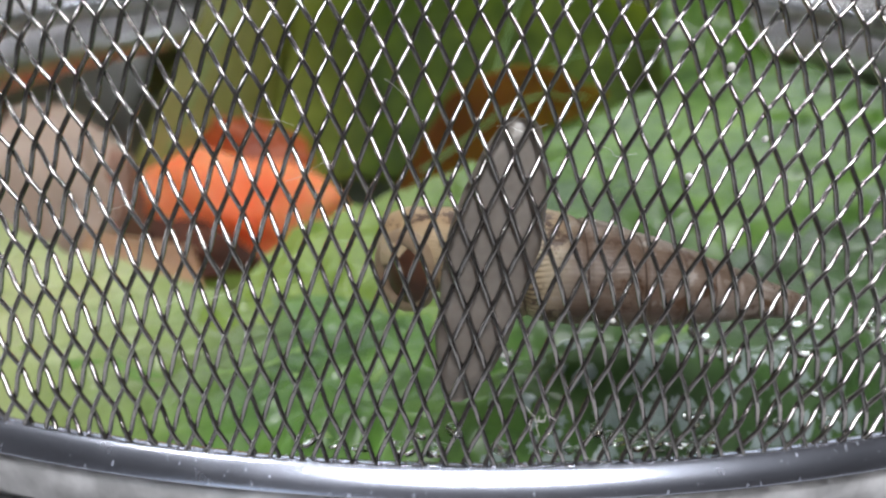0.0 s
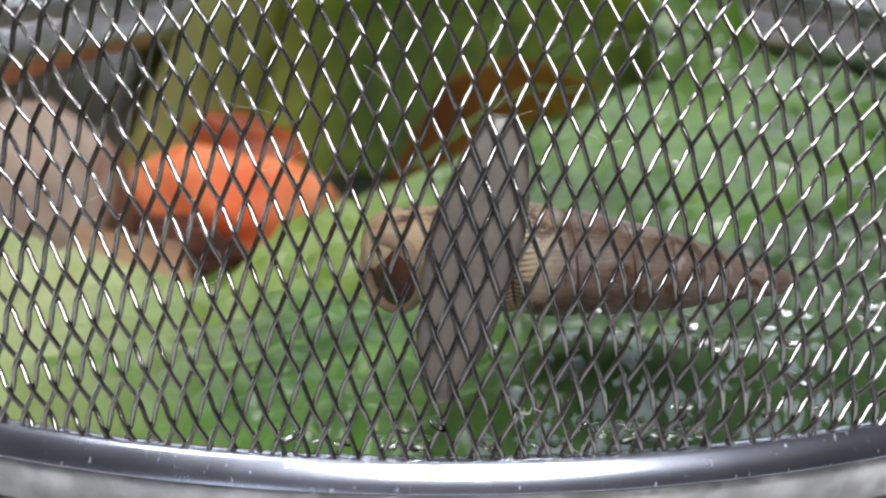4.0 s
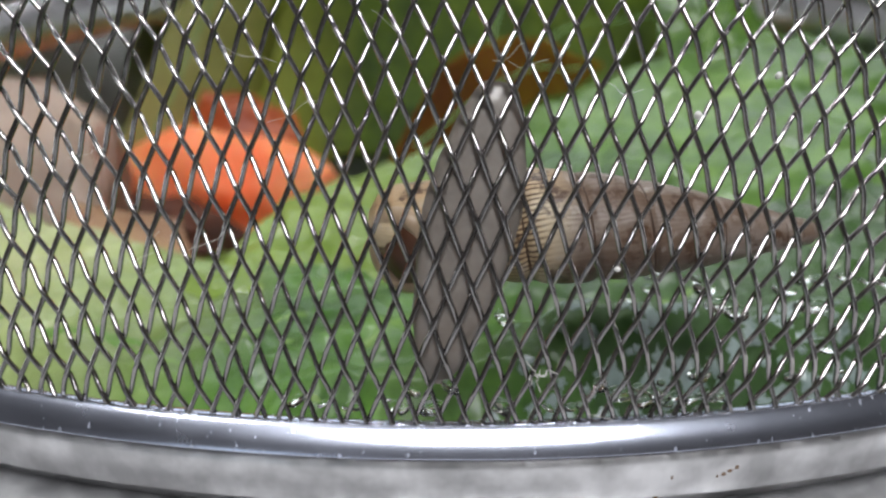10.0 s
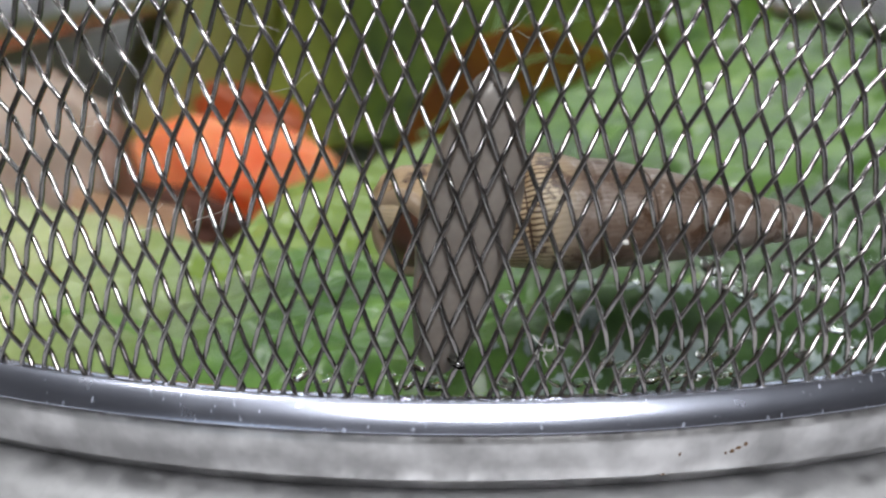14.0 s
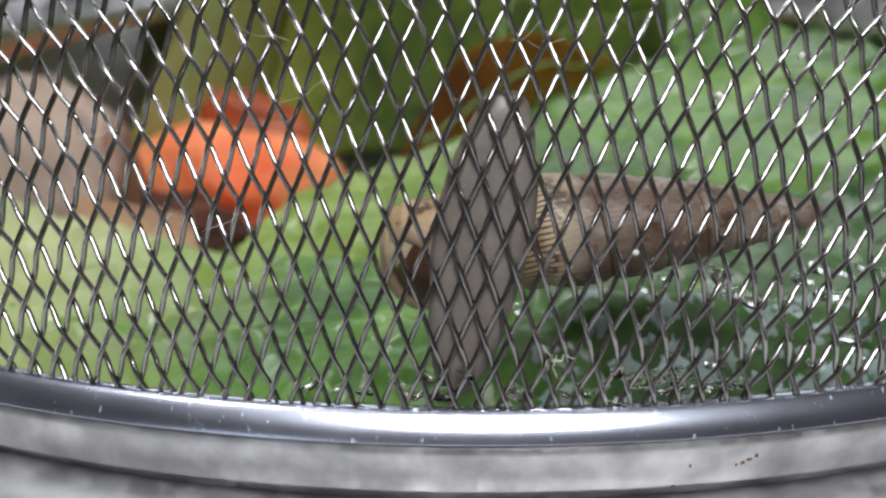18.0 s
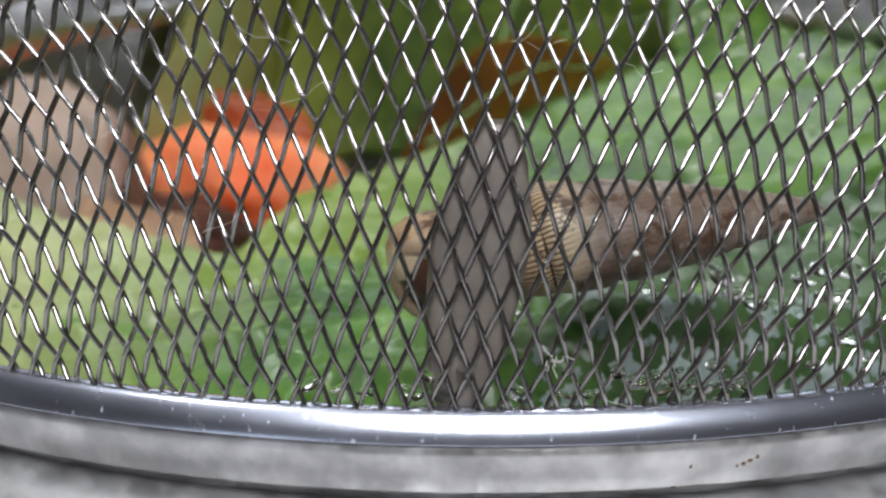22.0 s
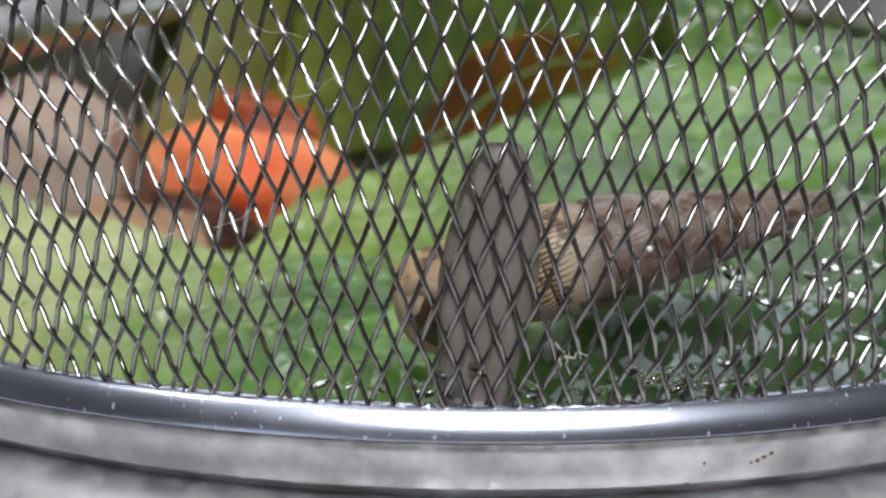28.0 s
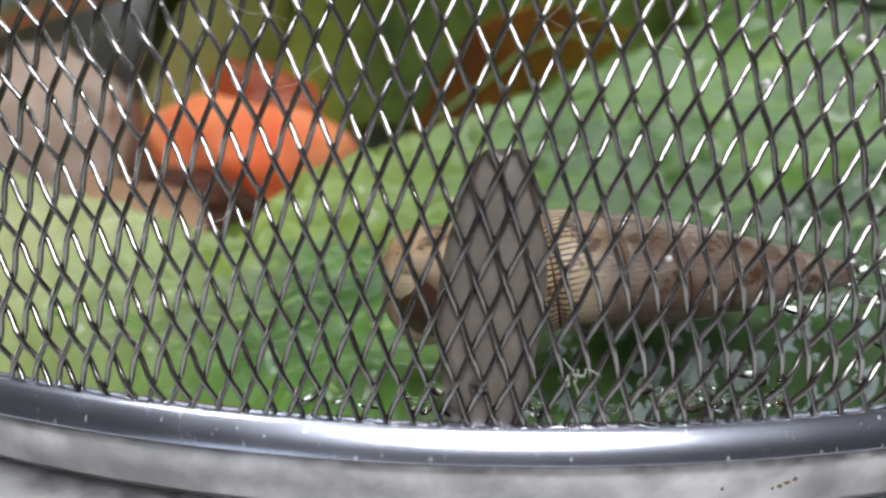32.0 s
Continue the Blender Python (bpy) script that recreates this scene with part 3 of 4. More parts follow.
def front_height(x, y):
    plateau = -0.0185 + 0.0115 * smooth_step(-0.005, 0.06, x) + 0.008 * smooth_step(0.045, 0.095, x)
    slope = -0.0035 - 0.22 * (y + 0.105)
    d = slope - plateau
    hump = 0.0062 * math.exp(-((y + 0.0968) / 0.0056) ** 2) * smooth_step(-0.001, 0.012, x) * (1 - smooth_step(0.030, 0.048, x))
    curl = -(0.0040 + 0.0026 * smooth_step(-0.012, 0.010, x)) * smooth_step(0.0980, 0.109, math.hypot(x, y))
    hollow = -0.011 * math.exp(-((y + 0.086) / 0.0055) ** 2) * smooth_step(-0.001, 0.006, x) * (1 - smooth_step(0.018, 0.032, x))
    return plateau + 0.5 * (d + math.sqrt(d * d + 0.000012)) + hump + curl + hollow


MID_LINE = [(-0.082, -0.030), (-0.050, -0.054), (-0.0235, -0.071), (-0.011, -0.073), (0.0, -0.077), (0.012, -0.070), (0.036, -0.062), (0.062, -0.048), (0.088, -0.030)]
FAR_LINE = [(-0.0245, -0.072), (-0.0215, -0.040), (-0.012, -0.020), (0.004, -0.006), (0.028, 0.011), (0.056, 0.026), (0.094, 0.034)]


def front_leaf(u, v):
    near = lerp_curve([(-0.082, -0.064), (-0.060, -0.0865), (-0.036, -0.0995), (-0.018, -0.1045), (0.0, -0.1062), (0.02, -0.1043), (0.042, -0.0972), (0.064, -0.0842), (0.088, -0.058)], u)
    p = (near * (0.1093 / near.length)).lerp(lerp_curve(MID_LINE, u), v)
    return p.x, p.y, front_height(p.x, p.y) + 0.0006


def middle_leaf(u, v):
    near = lerp_curve(MID_LINE[2:], u) - Vector((0, 0.012))
    p = near.lerp(lerp_curve(FAR_LINE, u), v)
    return p.x, p.y, front_height(p.x, p.y) - 0.0012 * (1 - v) + 0.0022 * math.sin(math.pi * min(1, v * 1.2))


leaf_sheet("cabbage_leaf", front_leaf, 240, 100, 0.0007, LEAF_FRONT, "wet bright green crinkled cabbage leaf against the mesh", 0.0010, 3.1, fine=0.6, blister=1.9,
           veins=((((0.02, 0.25), (0.30, 0.40), (0.48, 0.52), (0.62, 0.60)), 0.0011), (((0.36, 0.43), (0.40, 0.65), (0.42, 0.9)), 0.0008),
                  (((0.46, 0.50), (0.49, 0.72), (0.53, 0.95)), 0.0008), (((0.28, 0.39), (0.38, 0.28), (0.52, 0.20)), 0.0008),
                  (((0.55, 0.56), (0.66, 0.35), (0.76, 0.12)), 0.0007), (((0.60, 0.60), (0.74, 0.72), (0.88, 0.78)), 0.0008)))
leaf_sheet("cabbage_leaf", middle_leaf, 110, 60, 0.0008, LEAF_MIDDLE, "yellow-green cabbage leaf with glossy ridges", 0.0020, 21.0, blister=1.2,
           veins=((((0.30, 0.25), (0.50, 0.45), (0.72, 0.60), (0.95, 0.75)), 0.0008), (((0.50, 0.45), (0.55, 0.68), (0.62, 0.92)), 0.0005),
                  (((0.64, 0.54), (0.72, 0.36), (0.84, 0.22)), 0.0005), (((0.38, 0.33), (0.36, 0.6), (0.37, 0.9)), 0.0005)))


def bottom_leaf(u, v):
    a, r = 2 * math.pi * u, 0.001 + 0.089 * v
    return r * math.cos(a), r * math.sin(a), -0.066 + 0.026 * v * v


leaf_sheet("cabbage_leaf", bottom_leaf, 70, 30, 0.0010, LEAF_DEEP, "dark olive cabbage leaf in the bottom of the bowl", 0.004, 31.0,
           veins=((((0.40, 0.1), (0.38, 0.5), (0.36, 0.9)), 0.0014), (((0.10, 0.1), (0.12, 0.5), (0.14, 0.9)), 0.0014)))


def pale_leaf(u, v):
    near = lerp_curve([(-0.088, -0.055), (-0.066, -0.080), (-0.045, -0.0945), (-0.024, -0.1025), (-0.006, -0.1045)], u)
    far = lerp_curve([(-0.100, -0.006), (-0.078, -0.034), (-0.058, -0.052), (-0.038, -0.060), (-0.018, -0.060)], u)
    p = (near * (0.1092 / near.length)).lerp(far, v)
    return p.x, p.y, -0.0045 * smooth_step(0.098, 0.109, p.length) - 0.0070 - 0.20 * (p.y + 0.105) - 0.005 * smooth_step(-0.050, -0.030, p.x)


leaf_sheet("cabbage_leaf", pale_leaf, 60, 50, 0.0008, LEAF_PALE, "pale yellow-green cabbage leaf under the green one", 0.0012, 7.7,
           veins=((((0.1, 0.3), (0.5, 0.45), (0.9, 0.4)), 0.0009), (((0.4, 0.42), (0.5, 0.7), (0.6, 0.95)), 0.0006)))


def olive_leaf(u, v):
    x = -0.052 + 0.153 * u
    low = Vector((x, 0.052 - 0.014 * math.sin(math.pi * u), -0.042 + 0.018 * u))
    top = Vector((x * 0.95 + 0.004, 0.082 - 0.040 * max(0.0, u - 0.55), 0.006 + 0.012 * math.sin(math.pi * min(1, 0.15 + u))))
    p = low.lerp(top, v)
    p.y += 0.010 * math.sin(math.pi * v)
    return p


leaf_sheet("cabbage_leaf", olive_leaf, 110, 60, 0.0009, LEAF_OLIVE, "dark olive green cabbage leaf leaning at the back", 0.003, 11.3,
           veins=((((0.42, 0.05), (0.45, 0.4), (0.50, 0.95)), 0.0011), (((0.44, 0.3), (0.60, 0.55), (0.78, 0.7)), 0.0007)))


def right_leaf(u, v):
    x = 0.060 + 0.034 * u
    low = Vector((x, 0.012 + 0.010 * (1 - u), -0.012 + 0.006 * u))
    top = Vector((x * 0.97, 0.052 - 0.012 * u, 0.020 - 0.022 * smooth_step(0.45, 1.0, u)))
    p = low.lerp(top, v)
    p.y += 0.008 * math.sin(math.pi * v)
    return p


leaf_sheet("cabbage_leaf", right_leaf, 80, 60, 0.0009, LEAF_MIDDLE, "light green cabbage leaf standing against the bowl wall", 0.002, 17.0, blister=0.6,
           veins=((((0.30, 0.05), (0.36, 0.5), (0.44, 0.95)), 0.0010), (((0.33, 0.3), (0.52, 0.55), (0.70, 0.75)), 0.0006)))


def yellow_leaf(u, v):
    a = Vector((-0.088 + 0.036 * u, 0.040 + 0.010 * u, -0.046))
    b = Vector((-0.064 + 0.024 * u, 0.080 - 0.010 * u, 0.014 + 0.012 * u))
    p = a.lerp(b, v)
    p.y += 0.004 * math.sin(math.pi * u) + 0.012 * u * u
    return p


leaf_sheet("cabbage_leaf", yellow_leaf, 26, 34, 0.0012, LEAF_YELLOW, "yellowing cabbage leaf edge standing beside the carrot", 0.0015, 13.0,
           veins=((((0.2, 0.05), (0.28, 0.5), (0.4, 0.95)), 0.0007),))


def brown_leaf(u, v):
    a = Vector((-0.010 + 0.050 * u, 0.022 + 0.008 * u, -0.036 + 0.024 * u))
    b = Vector((0.004 + 0.040 * u, 0.030, -0.008 + 0.006 * math.sin(3 * u)))
    return a.lerp(b, v)


leaf_sheet("withered_leaf", brown_leaf, 26, 20, 0.0009, LEAF_BROWN, "withered orange-brown leaf scrap between the cabbage leaves", 0.0025, 5.0,
           veins=((((0.1, 0.2), (0.5, 0.5), (0.9, 0.7)), 0.0006),))


def tan_leaf(u, v):
    x, y = -0.041 + 0.014 * u - 0.012 * v, -0.073 + 0.029 * v + 0.006 * u
    return x, y, -0.0034 - 0.20 * (y + 0.105) - 0.005 * smooth_step(-0.050, -0.030, x) - 0.001 * u


leaf_sheet("rotting_leaf", tan_leaf, 24, 24, 0.0010, LEAF_TAN, "rotting tan leaf scrap beside the carrot", 0.002, 9.0)


# ---- carrot and pale vegetable ----
def lump(name, centre, axes, turn, mat, parent=None, label="", wave=0.08, scale=1.6, seed=0.0, squash=2.0, nu=40, nv=24):
    m = Euler([radians(a) for a in turn]).to_matrix()
    verts = []
    for i in range(nu):
        th = 2 * math.pi * i / nu
        for j in range(nv):
            ph = math.pi * j / (nv - 1)
            d = Vector((math.sin(ph) * math.cos(th), math.sin(ph) * math.sin(th), math.cos(ph)))
            k = (sum(abs(c) ** squash for c in d)) ** (-1 / squash)
            q = d * k * (1 + wave * noise.noise(d * scale + Vector((seed, seed, 0))))
            verts.append(Vector(centre) + m @ Vector((q.x * axes[0], q.y * axes[1], q.z * axes[2])))
    return mesh_object(name, verts, grid_faces(nu, nv, True), mat, parent, label)


carrot = thing("carrot_piece", "bright orange carrot chunk with dark rotten underside", "carrot", place=HEAP)
lump("flesh", (-0.0535, 0.043, -0.0500), (0.0290, 0.018, 0.0172), (0, 8, 6), CARROT, carrot, "bright orange flesh", 0.22, 1.9, 2.0, 2.4, 64, 40)
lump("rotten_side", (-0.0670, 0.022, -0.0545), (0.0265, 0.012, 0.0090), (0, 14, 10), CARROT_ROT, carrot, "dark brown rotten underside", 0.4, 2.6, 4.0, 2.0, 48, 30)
lump("skin", (-0.0490, 0.057, -0.0385), (0.020, 0.008, 0.0105), (0, 24, 0), CARROT_SKIN, carrot, "red-brown carrot skin", 0.3, 2.2, 6.0)

chunk = thing("vegetable_chunk", "pale pinkish-beige vegetable chunk against the bowl wall", "vegetable", place=HEAP)
lump("flesh", (-0.0925, 0.012, -0.0385), (0.0185, 0.030, 0.0235), (0, 14, 24), BEIGE, chunk, "", 0.25, 1.9, 8.0, 3.0, 64, 40)
lump("skin", (-0.0765, 0.010, -0.0400), (0.0075, 0.022, 0.0175), (0, 14, 22), VEG_SKIN, chunk, "thin reddish-brown skin", 0.2, 2.0, 3.0)

# ---- the snail ----
snail = thing("snail", "grey-brown snail with a long ribbed spire shell climbing inside the mesh", "snail")


def shell_radius(x):
    xs = (0, 0.02, 0.06, 0.15, 0.25, 0.36, 0.48, 0.60, 0.72, 0.82, 0.92, 0.98, 1.0)
    rs = (0.9, 1.9, 2.5, 2.8, 3.2, 3.55, 3.4, 3.0, 2.4, 1.75, 1.1, 0.7, 0.2)
    return float(np.interp(x, xs, rs)) * 0.00093


SHELL_LENGTH = 0.0258


def shell_turns(x):
    """How many turns the spire has made by x, its share of the length: the whorls narrow to the tip."""
    return float(np.interp(x, (0.0, 0.14, 0.28, 0.43, 0.57, 0.68, 0.75, 0.81, 0.86, 0.90, 0.94, 0.97, 1.0), (-2, -1, 0, 1, 2, 3, 4, 5, 6, 7, 8, 9, 10)))


def shell_point(x, a, sink=0.0):
    f = (shell_turns(x) - a / (2 * math.pi)) % 1.0
    groove = math.exp(-(min(f, 1 - f) / 0.06) ** 2)
    fade = smooth_step(0.16, 0.34, x)
    r = shell_radius(x) * (1 + fade * (0.035 * math.sin(math.pi * f) - 0.055 * groove)) * (1 + 0.010 * noise.noise(Vector((x * 30, math.cos(a) * 2, math.sin(a) * 2)))) - sink
    return Vector((x * SHELL_LENGTH, r * math.cos(a), r * math.sin(a)))


def shell_mesh():
    nu, nv = 260, 72
    return [shell_point(i / (nu - 1), 2 * math.pi * j / nv) for i in range(nu) for j in range(nv)], grid_faces(nu, nv, False, True)


sv, sf = shell_mesh()
shell = mesh_object("shell", sv, sf, SHELL, snail, "brown and grey ribbed spire shell")


def suture():
    xs = np.linspace(0.30, 0.975, 700)
    pts, radii = [], []
    for x in xs:
        a = 2 * math.pi * shell_turns(x)
        pts.append(shell_point(x, a, 0.00002))
        radii.append(0.00013 * (1.0 - 0.5 * x) * (0.8 + 0.5 * noise.noise(Vector((x * 90, 0, 0)))))
    return tube_along("suture", pts, radii, SUTURE, shell, "dark brown seam between the whorls", 6)


suture()


def ring_tube(name, rx, rz, rho, m, mat, parent, label, n=40, k=10):
    verts = []
    for i in range(n):
        a = 2 * math.pi * i / n
        c = Vector((0, rx * math.cos(a), rz * math.sin(a)))
        d = Vector((0, math.cos(a), math.sin(a)))
        for j in range(k):
            b = 2 * math.pi * j / k
            verts.append(m @ (c + d * (rho * math.cos(b)) + Vector((rho * math.sin(b), 0, 0))))
    return mesh_object(name, verts, grid_faces(n, k, True, True), mat, parent, label)


ring_tube("lip", 0.0017, 0.0022, 0.00058, pose(0.0021, -0.0017, -0.0009, 0, 0, 66), LIP, shell, "pale thickened shell lip")
lump("mouth", (0.0026, -0.0018, -0.0009), (0.0018, 0.0011, 0.0021), (0, 0, -22), APERTURE, shell, "dark brown shell mouth", 0.05)


def foot_outline(t):
    return float(np.interp(t, (0, 0.02, 0.06, 0.12, 0.25, 0.42, 0.6, 0.78, 0.9, 0.97, 1.0), (0.75, 1.05, 1.32, 1.72, 2.25, 2.5, 2.3, 1.9, 1.4, 0.8, 0.3))) * 0.001


def dome_at(x, z, inside):
    """The place on the mesh nearest the camera at x and height z, some way inside it, and the outward normal."""
    r = DOME_A * math.sqrt(max(0.0, 1 - ((z + DOME_LOW) / DOME_B) ** 2))
    y = -math.sqrt(r * r - x * x)
    n = Vector((x / DOME_A ** 2, y / DOME_A ** 2, (z + DOME_LOW) / DOME_B ** 2)).normalized()
    return Vector((x, y, z)) - n * inside, n


FOOT = (
    (0, (0.0039, 0.0166), (0.0006, 0.0035)), (3, (0.0039, 0.0163), (0.0007, 0.0035)), (6, (0.0034, 0.0159), (-0.0002, 0.0029)),
    (9, (0.0028, 0.0155), (-0.0001, 0.0023)), (12, (0.0028, 0.0151), (-0.0006, 0.0014)), (14.4, (0.0024, 0.0145), (-0.0005, 0.0009)),
    (17, (0.0024, 0.0144), (-0.0000, 0.0008)), (19, (0.0024, 0.0139), (0.0000, 0.0005)), (21, (0.0020, 0.0134), (-0.0002, -0.0000)),
    (23, (0.0020, 0.0127), (0.0002, -0.0004)), (24, (0.0021, 0.0127), (0.0000, -0.0006)), (25.4, (0.0019, 0.0122), (0.0002, -0.0010)),
    (28, (0.0017, 0.0117), (0.0002, -0.0014)), (29, (0.0016, 0.0113), (0.0003, -0.0018)), (30, (0.0013, 0.0114), (0.0003, -0.0015)),
    (30.7, (0.0017, 0.0114), (0.0006, -0.0012)), (31.3, (0.0017, 0.0113), (0.0009, -0.0013)), (32, (0.0014, 0.0113), (0.0007, -0.0013)),
)


def foot_frame(top, low):
    a, na = dome_at(*top, 0.0012)
    b, nb = dome_at(*low, 0.0012)
    y = (a - b).normalized()
    n = ((na + nb) - y * (na + nb).dot(y)).normalized()
    x = y.cross(n)
    return Matrix.Translation(a) @ Matrix((x, y, n)).transposed().to_4x4()


def foot_mesh(inv):
    """The foot's sole, pressed against the mesh halfway through its way."""
    top, low = FOOT_REST
    nu, nv = 44, 24
    verts = []
    for i in range(nu):
        t = i / (nu - 1)
        reach = 1.05 * t - 0.05
        x0, z0 = top[0] + (low[0] - top[0]) * reach, top[1] + (low[1] - top[1]) * reach
        w = foot_outline(t)
        for j in range(nv):
            a = 2 * math.pi * j / nv
            ripple = 1 + 0.05 * noise.noise(Vector((t * 7, math.cos(a) * 0.8, math.sin(a) * 0.8)))
            depth = 0.0009 + (0.0009 if math.sin(a) > 0 else 0.0022) * -math.sin(a) * min(1, w / 0.0022)
            p, n = dome_at(x0 + w * ripple * math.cos(a), z0 - 0.12 * w * math.cos(a), max(0.00032, depth))
            verts.append(inv @ p)
    faces = grid_faces(nu, nv, False, True)
    faces += [tuple(range(nv - 1, -1, -1)), tuple((nu - 1) * nv + k for k in range(nv))]
    return verts, faces


FOOT_REST = ((0.0028, 0.0150), (-0.0002, 0.0016))
fv, ff = foot_mesh(foot_frame(*FOOT_REST).inverted())
foot = mesh_object("foot", fv, ff, FLESH, snail, "smooth grey foot pressed flat against the mesh")

SHELL_WAY = (
    (0, (-0.0042, -0.0992, 0.0084), (0.0213, -0.1027, 0.0061)), (3, (-0.0041, -0.0994, 0.0080), (0.0215, -0.1019, 0.0063)),
    (6, (-0.0043, -0.0995, 0.0071), (0.0214, -0.1016, 0.0066)), (9, (-0.0041, -0.0997, 0.0069), (0.0217, -0.1011, 0.0070)),
    (12, (-0.0044, -0.0999, 0.0061), (0.0213, -0.1024, 0.0068)), (14.4, (-0.0043, -0.1000, 0.0063), (0.0215, -0.1014, 0.0060)),
    (17, (-0.0044, -0.1004, 0.0045), (0.0213, -0.1005, 0.0068)), (19, (-0.0043, -0.1006, 0.0048), (0.0214, -0.1001, 0.0067)),
    (21, (-0.0040, -0.1008, 0.0045), (0.0216, -0.0989, 0.0063)), (23, (-0.0040, -0.1011, 0.0036), (0.0215, -0.0995, 0.0070)),
    (24, (-0.0041, -0.1012, 0.0032), (0.0214, -0.0993, 0.0070)), (25.4, (-0.0045, -0.1014, 0.0012), (0.0205, -0.1005, 0.0075)),
    (28, (-0.0043, -0.1018, 0.0015), (0.0208, -0.1003, 0.0073)), (29, (-0.0044, -0.1017, 0.0012), (0.0205, -0.1014, 0.0076)),
    (30, (-0.0043, -0.1016, 0.0030), (0.0215, -0.1006, 0.0039)), (30.7, (-0.0038, -0.1015, 0.0034), (0.0220, -0.1006, 0.0035)),
    (31.3, (-0.0044, -0.1015, 0.0029), (0.0214, -0.1006, 0.0030)), (32, (-0.0046, -0.1014, 0.0032), (0.0212, -0.1006, 0.0030)),
)


def shell_frame(a, b):
    x = (Vector(b) - Vector(a)).normalized()
    z = (Vector((0, 0, 1)) - x * x.z).normalized()
    y = z.cross(x)
    return Matrix.Translation(a) @ Matrix((x, y, z)).transposed().to_4x4()


# ---- water, fibres and residue ----
def drop_mesh():
    verts, n, k = [], 16, 9
    for i in range(n):
        a = 2 * math.pi * i / n
        for j in range(k):
            e = -0.35 + (math.pi / 2 + 0.35) * j / (k - 1)
            verts.append((math.cos(e) * math.cos(a), math.cos(e) * math.sin(a), 0.72 * math.sin(e)))
    me = bpy.data.meshes.new("water_drop")
    me.from_pydata(verts, [], grid_faces(n, k, True) + [tuple(i * k for i in range(n - 1, -1, -1))])
    me.polygons.foreach_set("use_smooth", [True] * len(me.polygons))
    me.materials.append(WATER)
    return me


def water_drops():
    me, rnd = drop_mesh(), random.Random(5)
    for k in range(70):
        x = (-0.003 + 0.018 * rnd.random() if k < 36 else -0.016 + 0.052 * rnd.random()) if k < 44 else 0.004 + 0.034 * rnd.random()
        edge = -math.sqrt(0.1088 ** 2 - x * x)
        y = edge + (0.0006 + 0.0040 * rnd.random() ** 2 if k < 44 else 0.004 + 0.013 * rnd.random())
        size = (0.00020 + 0.00026 * rnd.random() ** 1.4) * (1 if k < 44 else 1.8)
        z = front_height(x, y) + 0.0007
        if k < 44:
            # these hang where the mesh meets the rim
            z = 0.0006 + 0.0016 * rnd.random() ** 2
            y = -math.sqrt((0.1094 - 0.6 * size) ** 2 - x * x)
        ob = new("water_drop", me)
        ob.matrix_basis = pose(x, y, RIM + z, 25 if k < 44 else 12, 0, 360 * rnd.random()) @ Matrix.Diagonal((size * 1.4, size, size, 1))
        tagged(ob, "clear water drop on the wet green leaf", "drop", "drops on the leaf")


water_drops()


def slime_film():
    """Broken patches of a thin pale film on the front leaf, each thin, uneven and slightly domed."""
    film = thing("slime_film", "thin pale film of slime in broken patches on the wet leaf", "slime", place=HEAP)
    rnd = random.Random(21)
    for k in range(190):
        x, r = 0.0035 + 0.029 * rnd.random() ** 0.85, 0.0955 + 0.0115 * rnd.random()
        y = -math.sqrt(r * r - x * x)
        size, n = 0.00022 + 0.00062 * rnd.random() ** 1.8, 14
        ring = [size * (0.35 + 0.95 * rnd.random()) for _ in range(n)]
        verts = []
        for share, up in ((1.0, 0.00006), (0.75, 0.00016), (0.0, 0.0002)):
            for i in range(n if share else 1):
                a = 2 * math.pi * i / n
                q = Vector((x + share * 1.25 * ring[i] * math.cos(a), y + share * 0.9 * ring[i] * math.sin(a)))
                base = Vector((q.x, q.y, front_height(q.x, q.y) + 0.0006))
                verts.append(base + Vector((0, 0, crinkle(base, 0.0010, 3.1, 0.6, 1.9) + up)))
        faces = [(i, (i + 1) % n, n + (i + 1) % n, n + i) for i in range(n)] + [(n + i, n + (i + 1) % n, 2 * n) for i in range(n)]
        mesh_object("patch", verts, faces, SLIME, film)


slime_film()


def fibre(x, z, length, rnd, mat, name, label, rho):
    p, n = dome_at(x, z, -0.0003)
    d = Vector((rnd.uniform(-1, 1), 0, rnd.uniform(-0.5, 0.5)))
    d = (d - n * d.dot(n)).normalized()
    pts, cur = [], p.copy()
    for k in range(14):
        pts.append(cur + n * 0.0004 * math.sin(k * 0.6))
        d = (d + Vector((rnd.uniform(-0.3, 0.3), 0, rnd.uniform(-0.3, 0.3)))).normalized()
        d = (d - n * d.dot(n)).normalized()
        cur = cur + d * length / 14
    ob = tube_along(name, pts, [rho] * 14, mat, None, "", 5)
    ob.location = (0, 0, RIM)
    return tagged(ob, label, "fibre", "fibres caught on the mesh")


RND = random.Random(12)
for x, z, length in ((-0.0015, 0.0170, 0.003), (-0.0060, 0.0150, 0.0028), (-0.0080, 0.0166, 0.003), (0.0052, 0.0168, 0.0022), (0.0080, 0.0158, 0.002),
                     (-0.0125, 0.0082, 0.0025), (-0.0140, 0.0090, 0.002), (0.0075, 0.0008, 0.0035), (0.0040, 0.0175, 0.002), (-0.0168, 0.0125, 0.002)):
    fibre(x, z, length, RND, FIBRE, "fibre", "fine pale fibre caught on the wire mesh", 0.000010)
for k in range(5):
    fibre(0.0048 + 0.0002 * (k % 3), 0.0028 + 0.0002 * (k // 3), 0.0009, RND, FIBRE, "fibre", "tangled white fibre stuck to a wire crossing", 0.000022)


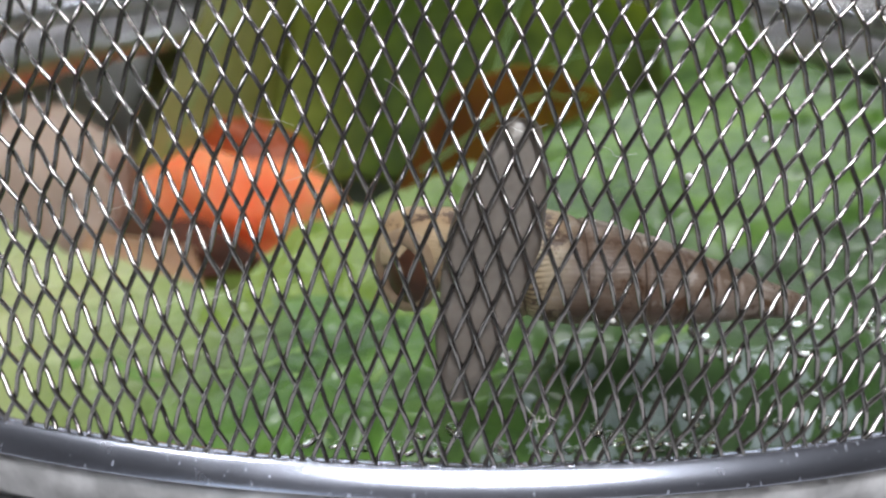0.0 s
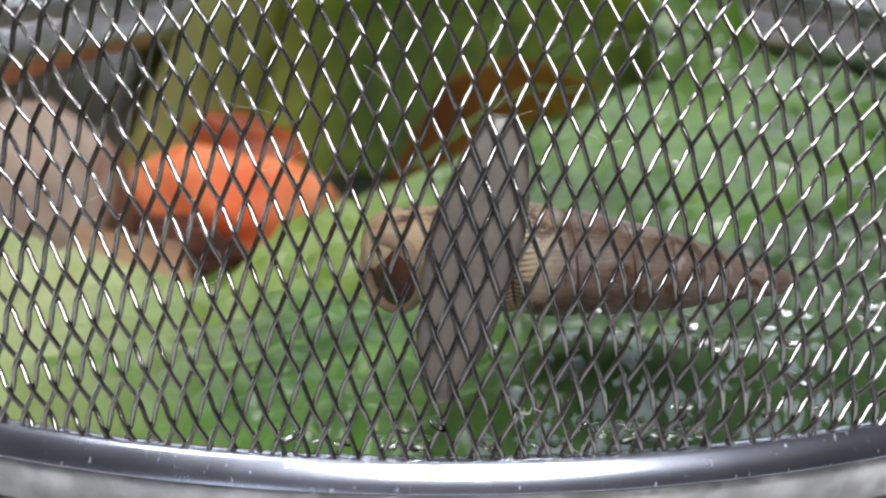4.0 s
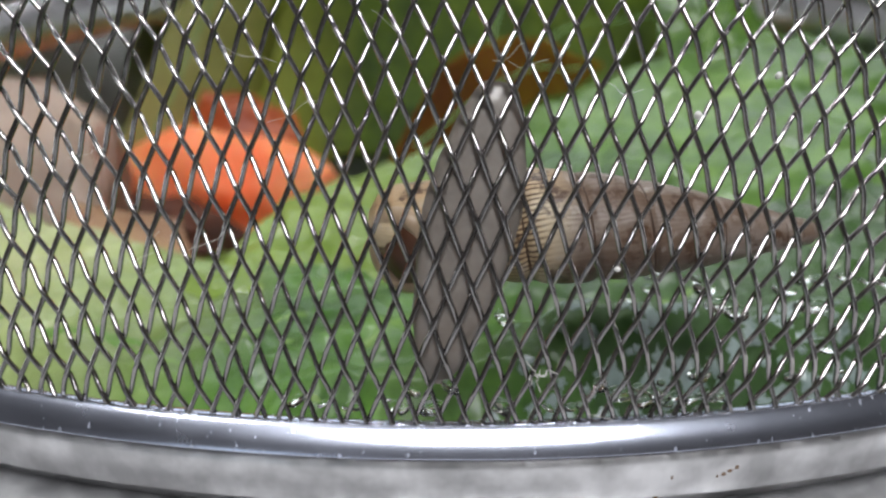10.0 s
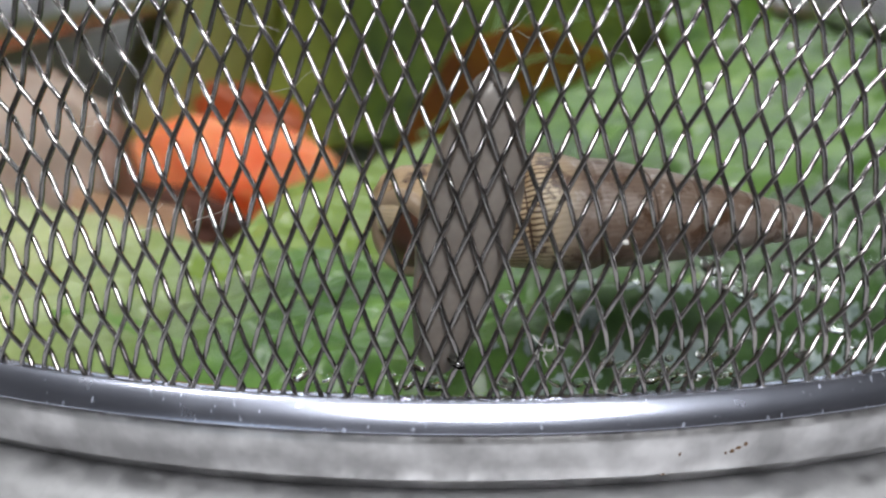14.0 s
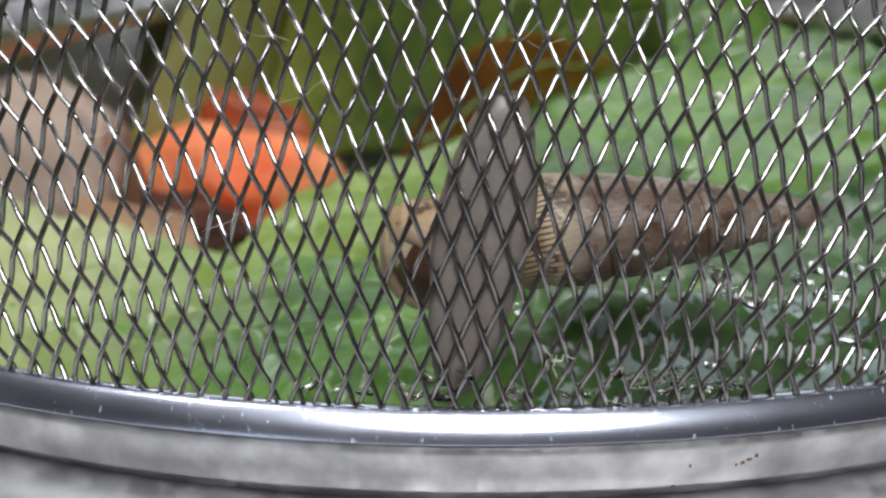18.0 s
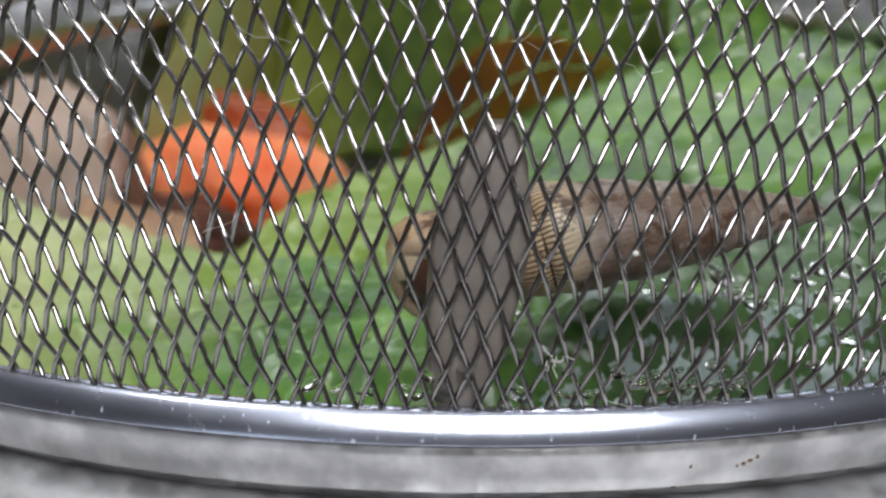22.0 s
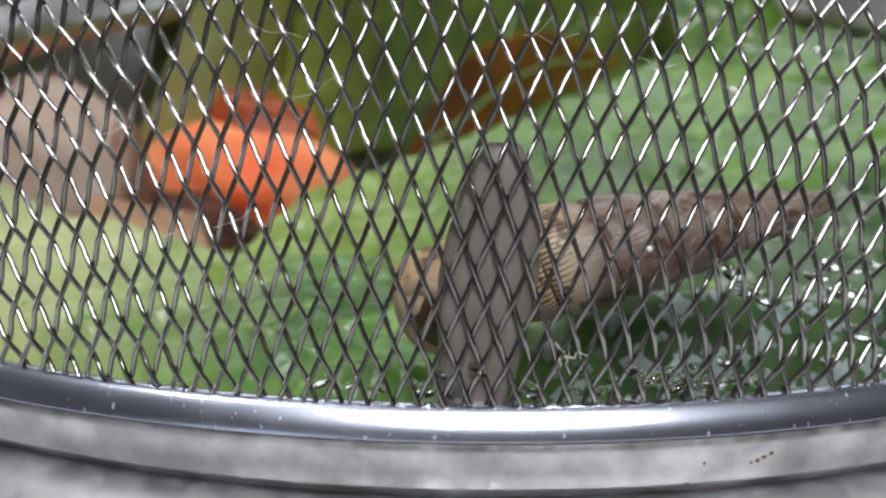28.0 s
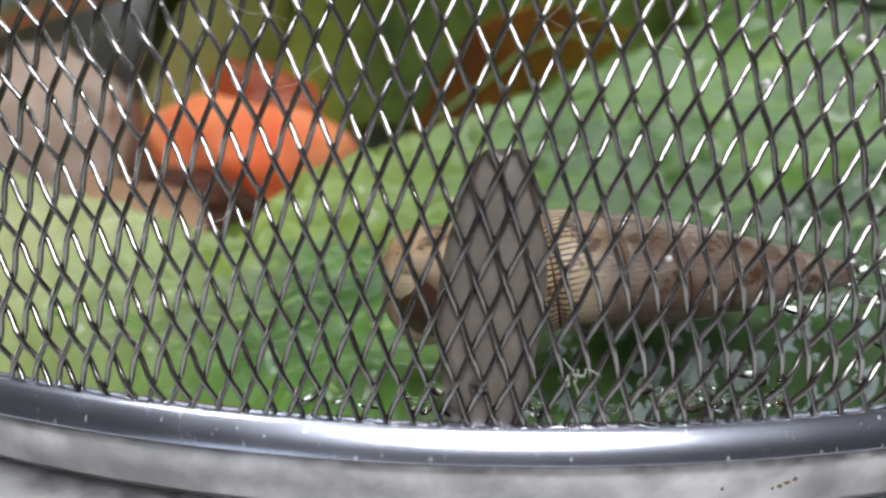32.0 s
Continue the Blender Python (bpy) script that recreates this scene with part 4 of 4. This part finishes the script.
def speck(x, z, size, mat, label):
    p, n = dome_at(x, z, -0.0002)
    ob = lump("debris_speck", p, (size, size * 0.7, size), (0, 0, 0), mat, None, "", 0.4, 3.0, x * 900, 2.0, 14, 9)
    ob.location = (0, 0, RIM)
    return tagged(ob, label, "debris", "specks on the mesh")


speck(0.0127, 0.0143, 0.00020, FIBRE, "pale crumb stuck on the wire mesh")
speck(0.0150, 0.0193, 0.00022, FIBRE, "pale crumb stuck on the wire mesh")
speck(0.0088, 0.0076, 0.00015, FIBRE, "small pale crumb stuck on the wire mesh")
speck(0.0169, 0.0159, 0.00017, FIBRE, "small pale crumb stuck on the wire mesh")


def stain(angle, z, w, h, seed):
    """Dried residue on the rim band, a thin uneven crust."""
    nu, nv, r = 12, 8, R + 0.00141
    verts = []
    for i in range(nu):
        for j in range(nv):
            u, v = i / (nu - 1) - 0.5, j / (nv - 1) - 0.5
            k = 1 - min(1, 2.1 * math.hypot(u, v) + 0.5 * noise.noise(Vector((u * 5, v * 5, seed))))
            a = angle + (u * w) / r
            rr = r - 0.00004 + 0.00009 * k
            verts.append((rr * math.sin(a), -rr * math.cos(a), z + v * h))
    ob = mesh_object("residue_spot", verts, grid_faces(nu, nv), DIRT, strainer, "brown dried residue")
    return ob


for angle, z, w, h, seed in ((0.1345, -0.0027, 0.0004, 0.0004, 1.0), (0.1375, -0.0025, 0.0005, 0.0003, 4.0), (0.1405, -0.0023, 0.0003, 0.0004, 6.0), (0.1315, -0.0028, 0.0002, 0.0003, 7.5), (0.1030, -0.0040, 0.0003, 0.0002, 9.0), (0.1090, -0.0026, 0.0002, 0.0004, 2.0)):
    stain(angle, z, w, h, seed)

knob = thing("red_knob", "small red plastic knob lying on the worktop", "knob", at=(-0.26, 0.52, 0.0))
lump("cap", (0, 0, 0.022), (0.022, 0.022, 0.022), (0, 0, 0), RED, knob, "", 0.05, 2, 1.0, 3.0, 24, 14)


def motions():
    """The foot glides down the mesh while the shell swings round it."""
    walk(foot, [(t, foot_frame(top, low)) for t, top, low in FOOT])
    walk(shell, [(t, shell_frame(a, b)) for t, a, b in SHELL_WAY])


motions()
